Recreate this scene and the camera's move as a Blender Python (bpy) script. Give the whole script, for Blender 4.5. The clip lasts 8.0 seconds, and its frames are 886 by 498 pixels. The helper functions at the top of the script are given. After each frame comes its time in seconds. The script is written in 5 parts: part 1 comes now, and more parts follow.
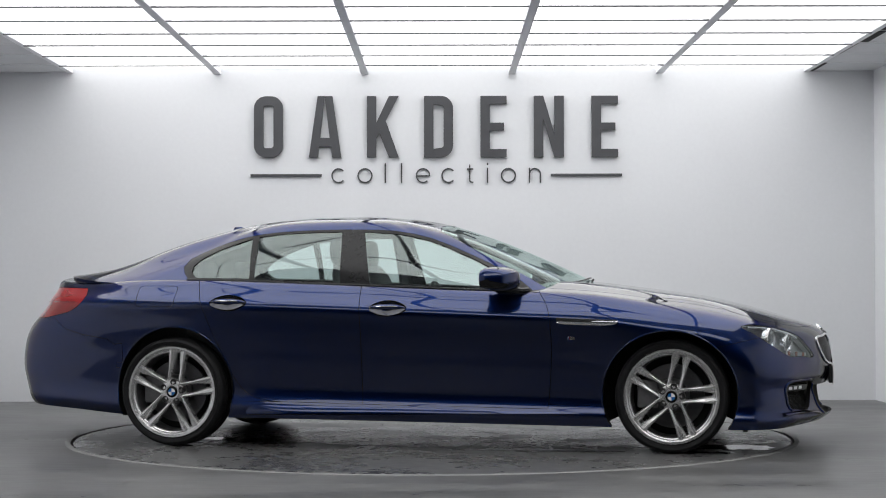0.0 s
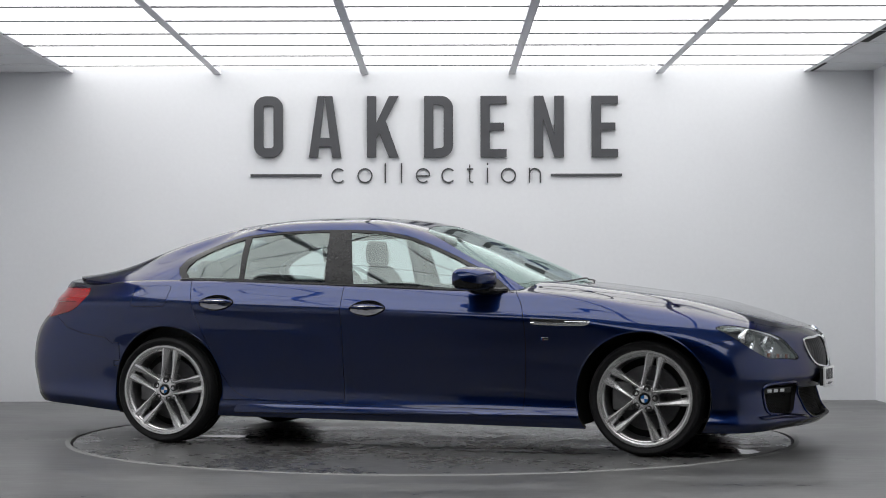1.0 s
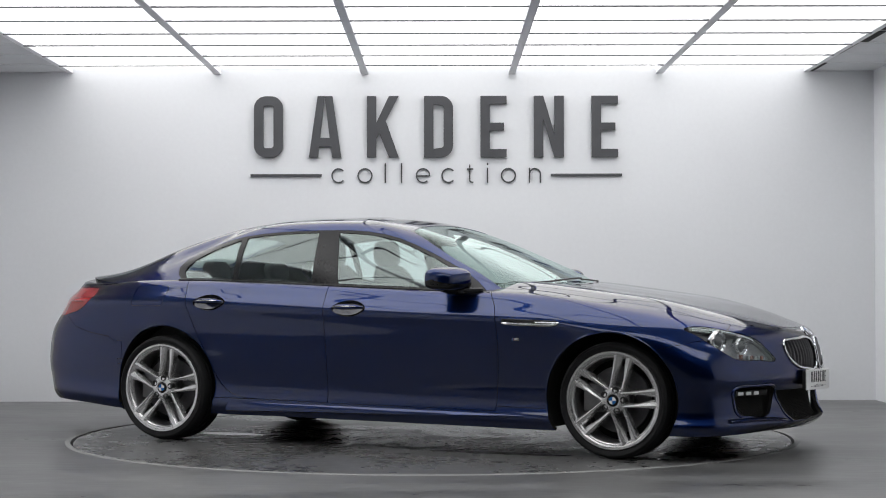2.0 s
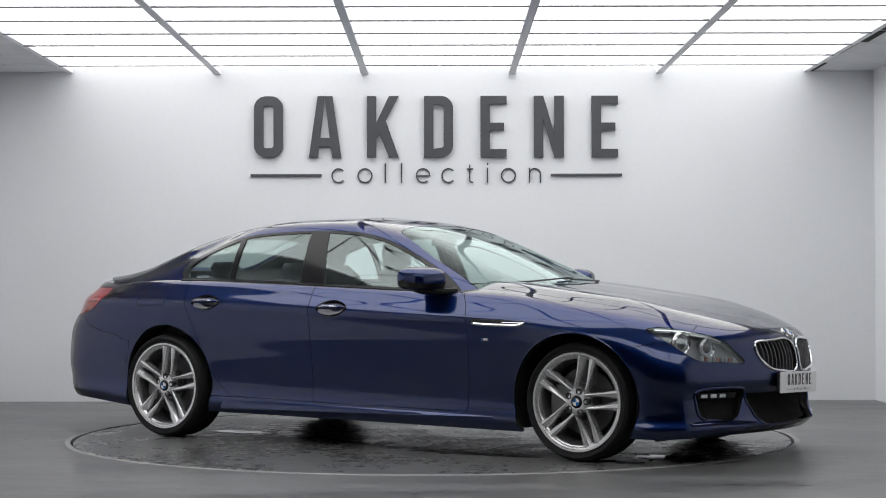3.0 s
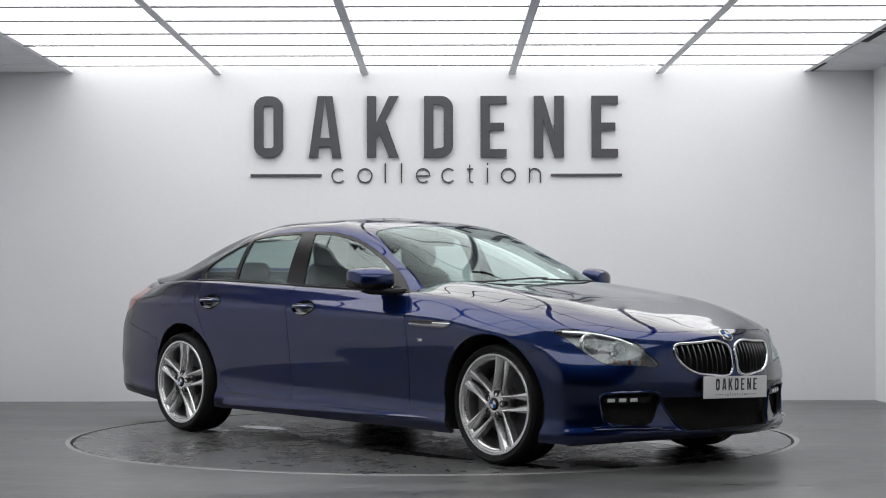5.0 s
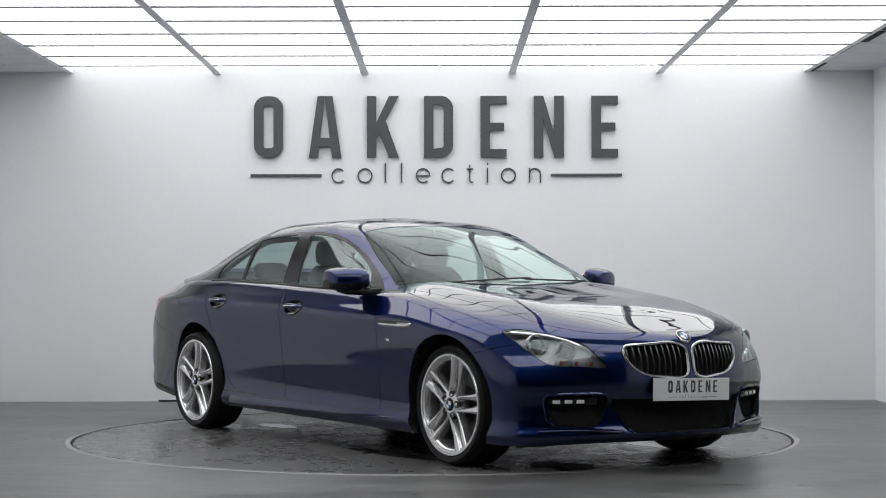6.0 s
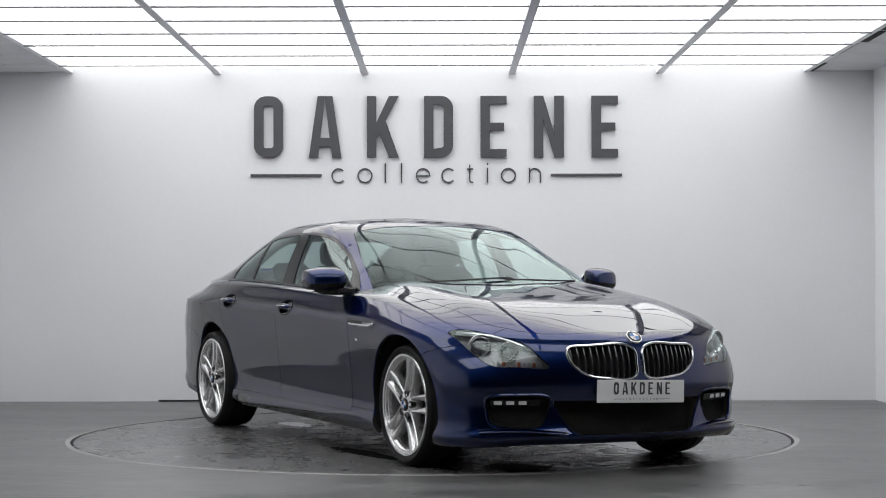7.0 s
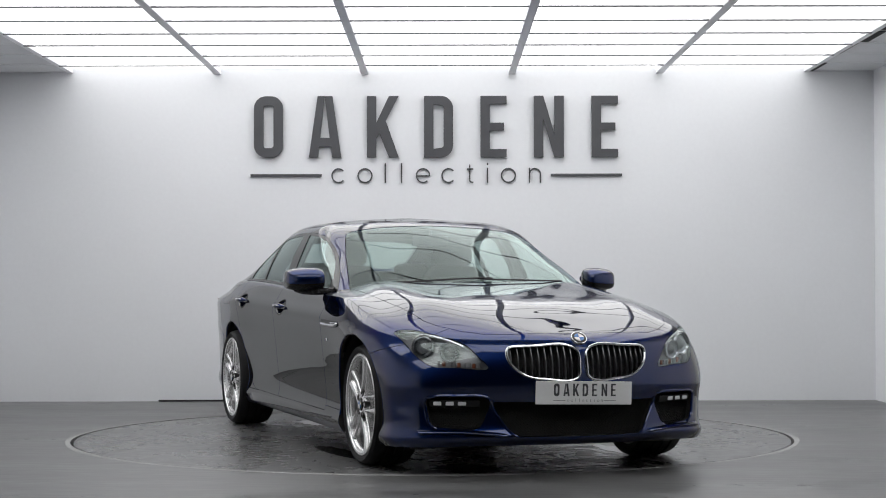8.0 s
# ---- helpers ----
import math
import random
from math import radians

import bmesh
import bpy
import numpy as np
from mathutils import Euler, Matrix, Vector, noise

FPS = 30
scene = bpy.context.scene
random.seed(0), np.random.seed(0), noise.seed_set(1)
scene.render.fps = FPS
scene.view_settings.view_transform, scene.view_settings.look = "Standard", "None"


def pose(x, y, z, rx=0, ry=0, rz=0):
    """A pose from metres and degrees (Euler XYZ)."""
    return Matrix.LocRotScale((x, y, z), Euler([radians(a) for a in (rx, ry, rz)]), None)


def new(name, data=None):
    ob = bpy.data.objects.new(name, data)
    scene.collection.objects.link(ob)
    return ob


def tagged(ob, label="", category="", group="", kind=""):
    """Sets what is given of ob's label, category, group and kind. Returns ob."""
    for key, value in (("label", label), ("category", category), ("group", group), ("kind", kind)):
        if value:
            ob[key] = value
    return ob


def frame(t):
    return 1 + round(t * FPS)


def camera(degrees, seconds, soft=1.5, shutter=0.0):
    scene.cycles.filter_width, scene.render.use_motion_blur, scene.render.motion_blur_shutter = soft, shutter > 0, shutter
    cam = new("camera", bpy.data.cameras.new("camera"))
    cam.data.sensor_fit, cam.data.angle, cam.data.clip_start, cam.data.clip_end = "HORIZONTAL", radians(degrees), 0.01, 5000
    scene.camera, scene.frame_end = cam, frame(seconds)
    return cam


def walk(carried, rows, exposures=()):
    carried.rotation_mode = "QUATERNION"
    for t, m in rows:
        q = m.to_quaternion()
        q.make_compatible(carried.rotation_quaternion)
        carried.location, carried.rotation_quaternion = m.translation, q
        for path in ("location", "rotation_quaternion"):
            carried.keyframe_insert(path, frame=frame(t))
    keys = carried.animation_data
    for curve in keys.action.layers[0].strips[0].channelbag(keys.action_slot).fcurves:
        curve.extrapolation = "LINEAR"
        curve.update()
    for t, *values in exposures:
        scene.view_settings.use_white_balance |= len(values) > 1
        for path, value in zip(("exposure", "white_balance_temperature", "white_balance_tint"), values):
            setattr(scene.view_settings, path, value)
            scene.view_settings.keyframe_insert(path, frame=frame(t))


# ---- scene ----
from mathutils.bvhtree import BVHTree
from mathutils.interpolate import poly_3d_calc

cam = camera(28.92, 8.0, soft=1.0)
EYE = pose(0.068, -10.992, 0.968, 91.16, 0, 0) @ pose(0, 0, 0, 0, 0, -0.11)
walk(cam, [(0, EYE), (8, EYE)], exposures=[(0, 0.0), (8, 0.0)])

# ---- world and light ----
PANEL_STRENGTH = 2.0
world = bpy.data.worlds.new("studio_world")
scene.world = world
world.use_nodes = True
world.node_tree.nodes["Background"].inputs[0].default_value = (0.5, 0.55, 0.6, 1)
world.node_tree.nodes["Background"].inputs[1].default_value = 0.02


# ---- materials ----
def material(name, color, rough=0.5, metal=0.0, spread=0.0, scale=4.0, fine=60.0, bump=0.0, coat=0.0, rough_spread=0.0, glow=0.0, stretch=(1, 1, 1), spec=0.5):
    """A principled material with two scales of variation in colour, gloss and relief."""
    m = bpy.data.materials.new(name)
    m.use_nodes = True
    nt = m.node_tree
    b = nt.nodes["Principled BSDF"]
    b.inputs["Base Color"].default_value = (*color, 1)
    b.inputs["Roughness"].default_value = rough
    b.inputs["Metallic"].default_value = metal
    b.inputs["Coat Weight"].default_value = coat
    b.inputs["Coat Roughness"].default_value = 0.01
    b.inputs["Coat IOR"].default_value = 1.47
    b.inputs["Specular IOR Level"].default_value = spec
    if glow:
        b.inputs["Emission Color"].default_value = (*color, 1)
        b.inputs["Emission Strength"].default_value = glow
    if spread or bump or rough_spread:
        tc = nt.nodes.new("ShaderNodeTexCoord")
        mp = nt.nodes.new("ShaderNodeMapping")
        mp.inputs["Scale"].default_value = stretch
        nt.links.new(tc.outputs["Object"], mp.inputs["Vector"])
        big, small = nt.nodes.new("ShaderNodeTexNoise"), nt.nodes.new("ShaderNodeTexNoise")
        for n, sc in ((big, scale), (small, fine)):
            n.inputs["Scale"].default_value = sc
            n.inputs["Detail"].default_value = 5
            nt.links.new(mp.outputs["Vector"], n.inputs["Vector"])
        mix = nt.nodes.new("ShaderNodeMath")
        mix.operation = "MULTIPLY_ADD"
        mix.inputs[1].default_value = 0.45
        nt.links.new(small.outputs["Fac"], mix.inputs[0])
        half = nt.nodes.new("ShaderNodeMath")
        half.operation = "MULTIPLY"
        half.inputs[1].default_value = 0.55
        nt.links.new(big.outputs["Fac"], half.inputs[0])
        nt.links.new(half.outputs[0], mix.inputs[2])
        if spread:
            ramp = nt.nodes.new("ShaderNodeValToRGB")
            ramp.color_ramp.elements[0].position, ramp.color_ramp.elements[1].position = 0.3, 0.7
            ramp.color_ramp.elements[0].color = (*[c * (1 - spread) for c in color], 1)
            ramp.color_ramp.elements[1].color = (*[min(1, c * (1 + spread)) for c in color], 1)
            nt.links.new(mix.outputs[0], ramp.inputs[0])
            nt.links.new(ramp.outputs[0], b.inputs["Base Color"])
        if rough_spread:
            mr = nt.nodes.new("ShaderNodeMapRange")
            mr.inputs[1].default_value, mr.inputs[2].default_value = 0.3, 0.7
            mr.inputs[3].default_value, mr.inputs[4].default_value = rough - rough_spread, rough + rough_spread
            nt.links.new(mix.outputs[0], mr.inputs[0])
            nt.links.new(mr.outputs[0], b.inputs["Roughness"])
        if bump:
            bp = nt.nodes.new("ShaderNodeBump")
            bp.inputs["Strength"].default_value = bump
            bp.inputs["Distance"].default_value = 0.004
            nt.links.new(mix.outputs[0], bp.inputs["Height"])
            nt.links.new(bp.outputs[0], b.inputs["Normal"])
    return m


WALL = material("white_wall_paint", (0.74, 0.75, 0.77), 0.55, spread=0.025, scale=1.2, fine=30, bump=0.06)
SIDEWALL = material("side_wall_paint", (0.80, 0.81, 0.83), 0.6, spread=0.03, scale=1.0, fine=30, bump=0.06)
HALL = material("hall_dark_paint", (0.06, 0.06, 0.065), 0.7, spread=0.15, scale=0.8, fine=12)
SOFFIT = material("ceiling_tile_grey", (0.66, 0.67, 0.69), 0.7, spread=0.05, scale=2, fine=120, bump=0.1)
GRID = material("ceiling_grid_metal", (0.84, 0.85, 0.87), 0.5, spread=0.03)
BARMAT = material("thin_bar_metal", (0.14, 0.14, 0.15), 0.6, spread=0.1)
SLOT = material("dark_slot", (0.008, 0.008, 0.009), 0.8, spread=0.2)
DIFFUSER = material("lit_diffuser", (1.0, 1.0, 1.0), 0.5, glow=PANEL_STRENGTH)
FLOOR = material("grey_resin_floor", (0.102, 0.102, 0.102), 0.36, spread=0.58, scale=1.1, fine=11, bump=0.02, rough_spread=0.12, stretch=(0.45, 2.2, 1))
DISC = material("turntable_resin", (0.096, 0.096, 0.096), 0.30, spread=0.50, scale=1.2, fine=11, bump=0.02, rough_spread=0.13)
WET = material("wet_resin", (0.045, 0.045, 0.047), 0.05, spread=0.3, scale=9, fine=40)
WETFILM = material("damp_resin", (0.045, 0.045, 0.047), 0.27, spread=0.25, scale=3, fine=22, rough_spread=0.10)
RING = material("ring_trim_metal", (0.27, 0.27, 0.265), 0.55, metal=0.0, spread=0.15)
SIGN = material("sign_charcoal", (0.055, 0.056, 0.062), 0.5, spread=0.1, scale=8, fine=200, bump=0.05)


def paint(name, color):
    """Metallic car paint under clear coat, with fine flakes."""
    m = material(name, color, 0.30, metal=1.0, coat=1.0)
    nt = m.node_tree
    b = nt.nodes["Principled BSDF"]
    tc = nt.nodes.new("ShaderNodeTexCoord")
    b.inputs["Specular Tint"].default_value = (0.10, 0.125, 0.20, 1)
    b.inputs["Coat IOR"].default_value = 1.62
    vor = nt.nodes.new("ShaderNodeTexVoronoi")
    vor.inputs["Scale"].default_value = 900
    nt.links.new(tc.outputs["Object"], vor.inputs["Vector"])
    ramp = nt.nodes.new("ShaderNodeMixRGB")
    ramp.inputs[1].default_value = (*[c * 0.75 for c in color], 1)
    ramp.inputs[2].default_value = (*[c * 1.3 for c in color], 1)
    nt.links.new(vor.outputs["Color"], ramp.inputs[0])
    nt.links.new(ramp.outputs[0], b.inputs["Base Color"])
    return m


PAINT = paint("deep_blue_metallic_paint", (0.0050, 0.0175, 0.086))
# body paint darkened, so the handle recess carries its shade as colour
CUP = paint("shaded_cup_paint", (0.0012, 0.0025, 0.012))
LAMPBACK = material("lamp_recess_grey", (0.32, 0.32, 0.33), 0.30, metal=0.4, spread=0.2, scale=20)
SLAT = material("satin_dark_chrome", (0.20, 0.20, 0.205), 0.28, metal=0.9, spread=0.1, scale=30)
PROJ = material("projector_glass", (0.10, 0.10, 0.11), 0.05, coat=1.0)
AMBERPALE = material("pale_amber_cell", (0.26, 0.09, 0.05), 0.2, coat=0.5)
GREYINK = material("grey_print", (0.25, 0.25, 0.26), 0.5, spread=0.05)
BLACK = material("black_plastic", (0.012, 0.012, 0.013), 0.45, spread=0.2, scale=10, fine=90)
GLOSS = material("gloss_black_trim", (0.010, 0.010, 0.011), 0.2, spread=0.15, scale=12, spec=0.35)
UNDER = material("underbody_black", (0.008, 0.008, 0.008), 0.8, spread=0.3, scale=8)
CHROME = material("polished_chrome", (0.75, 0.76, 0.78), 0.12, metal=1.0, rough_spread=0.04, scale=20)
SATIN = material("satin_silver_alloy", (0.72, 0.72, 0.72), 0.27, metal=0.8)
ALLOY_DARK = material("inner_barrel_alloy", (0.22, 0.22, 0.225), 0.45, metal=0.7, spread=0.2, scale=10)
RUBBER = material("tyre_rubber", (0.011, 0.011, 0.012), 0.62, spread=0.25, scale=14, fine=120, bump=0.15, spec=0.25)
DISCMAT = material("brake_disc_steel", (0.10, 0.10, 0.105), 0.45, metal=0.6, spread=0.25, scale=12, stretch=(1, 1, 1))
LEATHER = material("dark_leather", (0.022, 0.022, 0.025), 0.5, spread=0.2, scale=10, fine=50, bump=0.03)
TRIMGREY = material("grey_interior_trim", (0.06, 0.06, 0.065), 0.6, spread=0.15, scale=8)
RED = material("red_lamp_lens", (0.32, 0.008, 0.010), 0.10, coat=0.8, spread=0.12, scale=14)
REDDARK = material("dark_red_lamp_lens", (0.16, 0.006, 0.008), 0.10, coat=0.8, spread=0.15, scale=14)
WHITE = material("white_plate_acrylic", (0.78, 0.78, 0.78), 0.3, spread=0.03)
BLUE = material("badge_blue_enamel", (0.02, 0.14, 0.42), 0.15, coat=0.5)
WHITEEN = material("badge_white_enamel", (0.8, 0.8, 0.82), 0.2, coat=0.5)
AMBER = material("amber_reflector", (0.35, 0.09, 0.02), 0.2, coat=0.5)
LEDWHITE = material("lamp_lens_white", (0.75, 0.76, 0.78), 0.15, coat=0.5)


def glass(name, tint, mix=0.085, edge=0.9):
    """Thin sheet glass: clear with a tint, and a mirror share at grazing angles."""
    m = bpy.data.materials.new(name)
    m.use_nodes = True
    nt = m.node_tree
    nt.nodes.remove(nt.nodes["Principled BSDF"])
    out = nt.nodes["Material Output"]
    tr, gl, mx, lw = (nt.nodes.new("ShaderNode" + k) for k in ("BsdfTransparent", "BsdfGlossy", "MixShader", "LayerWeight"))
    tr.inputs[0].default_value = (*tint, 1)
    gl.inputs["Roughness"].default_value = 0.01
    gl.inputs["Color"].default_value = (0.88, 1.0, 0.97, 1)
    lw.inputs[0].default_value = 0.5
    power, scaled = nt.nodes.new("ShaderNodeMath"), nt.nodes.new("ShaderNodeMath")
    power.operation, scaled.operation = "POWER", "MULTIPLY_ADD"
    power.inputs[1].default_value = 5.0
    scaled.inputs[1].default_value, scaled.inputs[2].default_value = edge - mix, mix
    nt.links.new(lw.outputs["Facing"], power.inputs[0])
    nt.links.new(power.outputs[0], scaled.inputs[0])
    nt.links.new(scaled.outputs[0], mx.inputs[0])
    nt.links.new(tr.outputs[0], mx.inputs[1])
    nt.links.new(gl.outputs[0], mx.inputs[2])
    nt.links.new(mx.outputs[0], out.inputs[0])
    return m


# front and rear screens: darker tint and weaker mirror stand in for dimmed reflections
SCREENGLASS = glass("dimmed_screen_glass", (0.58, 0.68, 0.65), 0.032, 0.95)
GLASS = glass("green_tinted_glass", (0.78, 0.88, 0.86), 0.14, 0.95)
LENS = glass("clear_lamp_lens", (0.90, 0.91, 0.92))


# ---- mesh helpers ----
def quads(bm, rows, close=False):
    """Skin a table of points with quads; returns the vertices."""
    vs = [[bm.verts.new(p) for p in r] for r in rows]
    for a, b in zip(vs, vs[1:]):
        n = len(a)
        for i in range(n if close else n - 1):
            j = (i + 1) % n
            bm.faces.new((a[i], a[j], b[j], b[i]))
    return vs


def box(bm, x0, x1, y0, y1, z0, z1, bevel=0.0):
    r = bmesh.ops.create_cube(bm, size=1.0, matrix=Matrix.Translation(((x0 + x1) / 2, (y0 + y1) / 2, (z0 + z1) / 2)) @ Matrix.Diagonal((x1 - x0, y1 - y0, z1 - z0, 1)))
    if bevel:
        es = {e for v in r["verts"] for e in v.link_edges}
        bmesh.ops.bevel(bm, geom=list(es), offset=bevel, segments=2, affect="EDGES", profile=0.6)
    return bm


def lathe(bm, profile, n=64, axis="y", centre=(0, 0, 0)):
    """Turn a profile of (radius, offset along the axis) round an axis."""
    rows = []
    for i in range(n):
        a = 2 * math.pi * i / n
        c, s = math.cos(a), math.sin(a)
        rows.append([Vector(centre) + (Vector((r * c, o, r * s)) if axis == "y" else Vector((r * c, r * s, o)) if axis == "z" else Vector((o, r * c, r * s))) for r, o in profile])
    vs = [[bm.verts.new(p) for p in r] for r in rows]
    for i in range(n):
        a, b = vs[i], vs[(i + 1) % n]
        for k in range(len(profile) - 1):
            bm.faces.new((a[k], a[k + 1], b[k + 1], b[k]))
    return bm


def tube(bm, path, radius, n=8, closed=False, flat=1.0, up=Vector((0, 0, 1))):
    """A round or flattened rod along a path."""
    path = [Vector(p) for p in path]
    rows = []
    m = len(path)
    for i, p in enumerate(path):
        d = (path[(i + 1) % m] - path[i - 1]) if closed else (path[min(i + 1, m - 1)] - path[max(i - 1, 0)])
        d.normalize()
        side = d.cross(up)
        side = side.normalized() if side.length > 1e-4 else d.orthogonal().normalized()
        nor = side.cross(d)
        r = radius[i] if isinstance(radius, (list, tuple)) else radius
        rows.append([p + r * (math.cos(2 * math.pi * k / n) * side + flat * math.sin(2 * math.pi * k / n) * nor) for k in range(n)])
    if closed:
        rows.append(rows[0])
    vs = quads(bm, rows, close=True)
    if not closed:
        bm.faces.new(vs[0][::-1])
        bm.faces.new(vs[-1])
    else:
        bmesh.ops.remove_doubles(bm, verts=bm.verts, dist=1e-6)
    return bm


def mesh_of(name, bm, mat, smooth=True, angle=35):
    bmesh.ops.recalc_face_normals(bm, faces=bm.faces)
    me = bpy.data.meshes.new(name)
    bm.to_mesh(me)
    bm.free()
    me.materials.append(mat)
    if smooth:
        me.shade_smooth()
        me.set_sharp_from_angle(angle=radians(angle))
    return me


def part(name, bm, mat, parent=None, label="", smooth=True, angle=35, at=None):
    """Link a bmesh as one mesh object under a thing or a part."""
    ob = new(name, mesh_of(name, bm, mat, smooth, angle))
    if parent is not None:
        ob.parent = parent
    if at is not None:
        ob.matrix_basis = at
    return tagged(ob, label=label)


def structure(name, bm, mat, label, category, smooth=False):
    return tagged(part(name, bm, mat, None, smooth=smooth), label=label, category=category, kind="structure")


# ---- the room ----
WALL_Y, LEFT_X, RIGHT_X, CEIL = 3.235, -3.72, 3.645, 2.73
LIT_X0, LIT_X1, LIT_Y0 = -3.02, 3.085, -2.56
BAY_Y, HALL_Y = -6.2, -15.0
FAR_Y0, FAR_Y1 = -5.6, -3.7


def room():
    # floor with a round opening for the turntable
    bm = bmesh.new()
    n, R = 128, 2.262
    inner = [bm.verts.new((R * math.cos(2 * math.pi * i / n), R * math.sin(2 * math.pi * i / n), 0)) for i in range(n)]
    low = [bm.verts.new((v.co.x, v.co.y, -0.2)) for v in inner]
    outer = []
    for i in range(n):
        c, s = math.cos(2 * math.pi * i / n), math.sin(2 * math.pi * i / n)
        k = min(9 / max(abs(c), 1e-6), (WALL_Y + 0.2 if s > 0 else -HALL_Y) / max(abs(s), 1e-6))
        outer.append(bm.verts.new((k * c, k * s, 0)))
    for i in range(n):
        j = (i + 1) % n
        bm.faces.new((inner[i], outer[i], outer[j], inner[j]))
        bm.faces.new((inner[i], inner[j], low[j], low[i]))
    for x in (-9, 9):
        for y in (WALL_Y + 0.2, HALL_Y):
            near = sorted(outer, key=lambda v: (v.co - Vector((x, y, 0))).length)[:2]
            bm.faces.new((bm.verts.new((x, y, 0)), near[0], near[1]))
    structure("floor", bm, FLOOR, "dark grey smooth resin studio floor with faint brushed streaks", "floor")
    bm = bmesh.new()
    box(bm, LEFT_X - 0.2, RIGHT_X + 0.2, WALL_Y, WALL_Y + 0.2, -0.02, 3.2)
    structure("wall_back", bm, WALL, "white painted studio back wall carrying a raised sign", "wall")
    bm = bmesh.new()
    box(bm, RIGHT_X, RIGHT_X + 0.2, BAY_Y, WALL_Y, -0.02, 3.2)
    structure("wall_east", bm, SIDEWALL, "white painted side wall of the studio bay", "wall")
    bm = bmesh.new()
    box(bm, LEFT_X - 0.2, LEFT_X, BAY_Y, WALL_Y, -0.02, 3.2)
    structure("wall_west", bm, SIDEWALL, "white painted side wall of the studio bay", "wall")
    # the dim hall behind the camera closes the place
    bm = bmesh.new()
    box(bm, -9.2, -9, HALL_Y, WALL_Y, -0.02, 4.2)
    box(bm, 9, 9.2, HALL_Y, WALL_Y, -0.02, 4.2)
    box(bm, -9.2, 9.2, HALL_Y - 0.2, HALL_Y, -0.02, 4.2)
    box(bm, -9.2, LEFT_X - 0.2, BAY_Y, BAY_Y + 0.2, -0.02, 4.2)
    box(bm, RIGHT_X + 0.2, 9.2, BAY_Y, BAY_Y + 0.2, -0.02, 4.2)
    structure("hall_wall", bm, HALL, "dark painted walls of the dim hall behind the studio bay", "wall")
    bm = bmesh.new()
    box(bm, -9.2, 9.2, HALL_Y - 0.2, BAY_Y, 4.2, 4.4)
    box(bm, LEFT_X - 0.2, RIGHT_X + 0.2, BAY_Y - 0.02, BAY_Y + 0.18, CEIL, 4.2)
    structure("hall_ceiling", bm, HALL, "dark hall ceiling", "ceiling")
    # solid ceiling margins either side of the lit field
    bm = bmesh.new()
    box(bm, LEFT_X, LIT_X0 - 0.03, BAY_Y, WALL_Y, CEIL, CEIL + 0.1)
    box(bm, LIT_X1 + 0.03, RIGHT_X, BAY_Y, WALL_Y, CEIL, CEIL + 0.1)
    box(bm, LIT_X0 - 0.03, LIT_X1 + 0.03, FAR_Y1, LIT_Y0, CEIL, CEIL + 0.1)
    box(bm, LIT_X0 - 0.03, LIT_X1 + 0.03, BAY_Y, FAR_Y0, CEIL, CEIL + 0.1)
    structure("ceiling", bm, SOFFIT, "pale grey ceiling margin of square tiles round the lit field", "ceiling")
    # joints of the margin tiles
    bm = bmesh.new()
    for k in range(14):
        y = 2.715 - 0.584 * k
        box(bm, LEFT_X, LIT_X0 - 0.035, y - 0.004, y + 0.004, CEIL - 0.003, CEIL)
        box(bm, LIT_X1 + 0.035, RIGHT_X, y - 0.004, y + 0.004, CEIL - 0.003, CEIL)
    structure("ceiling_joint", bm, GRID, "thin grey joints between ceiling tiles", "ceiling trim")
    cable = bmesh.new()
    tube(cable, [(-2.28 + 0.12 * k, WALL_Y - 0.03 - 0.008 * math.sin(k * 1.3), 0.008) for k in range(30)], 0.008, 6)
    tagged(part("cable", cable, SLOT), label="thin black cable lying along the foot of the wall", category="cable")
    # narrow dark air slots beside the lit field
    slots = tagged(new("air_slot"), label="narrow dark air slots in the ceiling margin beside the lit field", category="vent")
    for y0, y1, x0, x1 in ((2.70, 3.215, 0.024, 0.055), (1.56, 2.13, 0.024, 0.031), (0.98, 1.50, 0.026, 0.085), (0.4, 0.92, 0.024, 0.06)):
        b2 = bmesh.new()
        box(b2, LIT_X1 + x0, LIT_X1 + x1, y0, y1, CEIL - 0.006, CEIL - 0.001)
        part("slot", b2, SLOT, slots, smooth=False)


def lit_ceiling(y0, y1):
    """A field of backlit panels between y0 and y1 in a metal grid."""
    top = tagged(new("luminous_ceiling"), label="luminous white ceiling of backlit panels in a grey metal grid", category="ceiling light")
    bm = bmesh.new()
    box(bm, LIT_X0, LIT_X1, y0, y1 - 0.002, CEIL + 0.03, CEIL + 0.05)
    part("diffuser", bm, DIFFUSER, top, "glowing white diffuser", smooth=False)
    pitch = (LIT_X1 - LIT_X0) / 5
    for i in range(6):
        x = LIT_X0 + i * pitch
        bm = bmesh.new()
        w, low = (0.030, 0.021) if 0 < i < 5 else (0.022, 0.008)
        box(bm, x - w, x + w, y0, y1 - 0.003, CEIL - low, CEIL + 0.03, 0.004)
        part("runner", bm, GRID, top, smooth=False)
    for k in range(16):
        y = 2.715 - 0.584 * k
        if not y0 < y < y1:
            continue
        bm = bmesh.new()
        box(bm, LIT_X0 + 0.022, LIT_X1 - 0.022, y - 0.012, y + 0.012, CEIL - 0.020, CEIL - 0.012)
        part("cross_bar", bm, BARMAT, top, smooth=False)


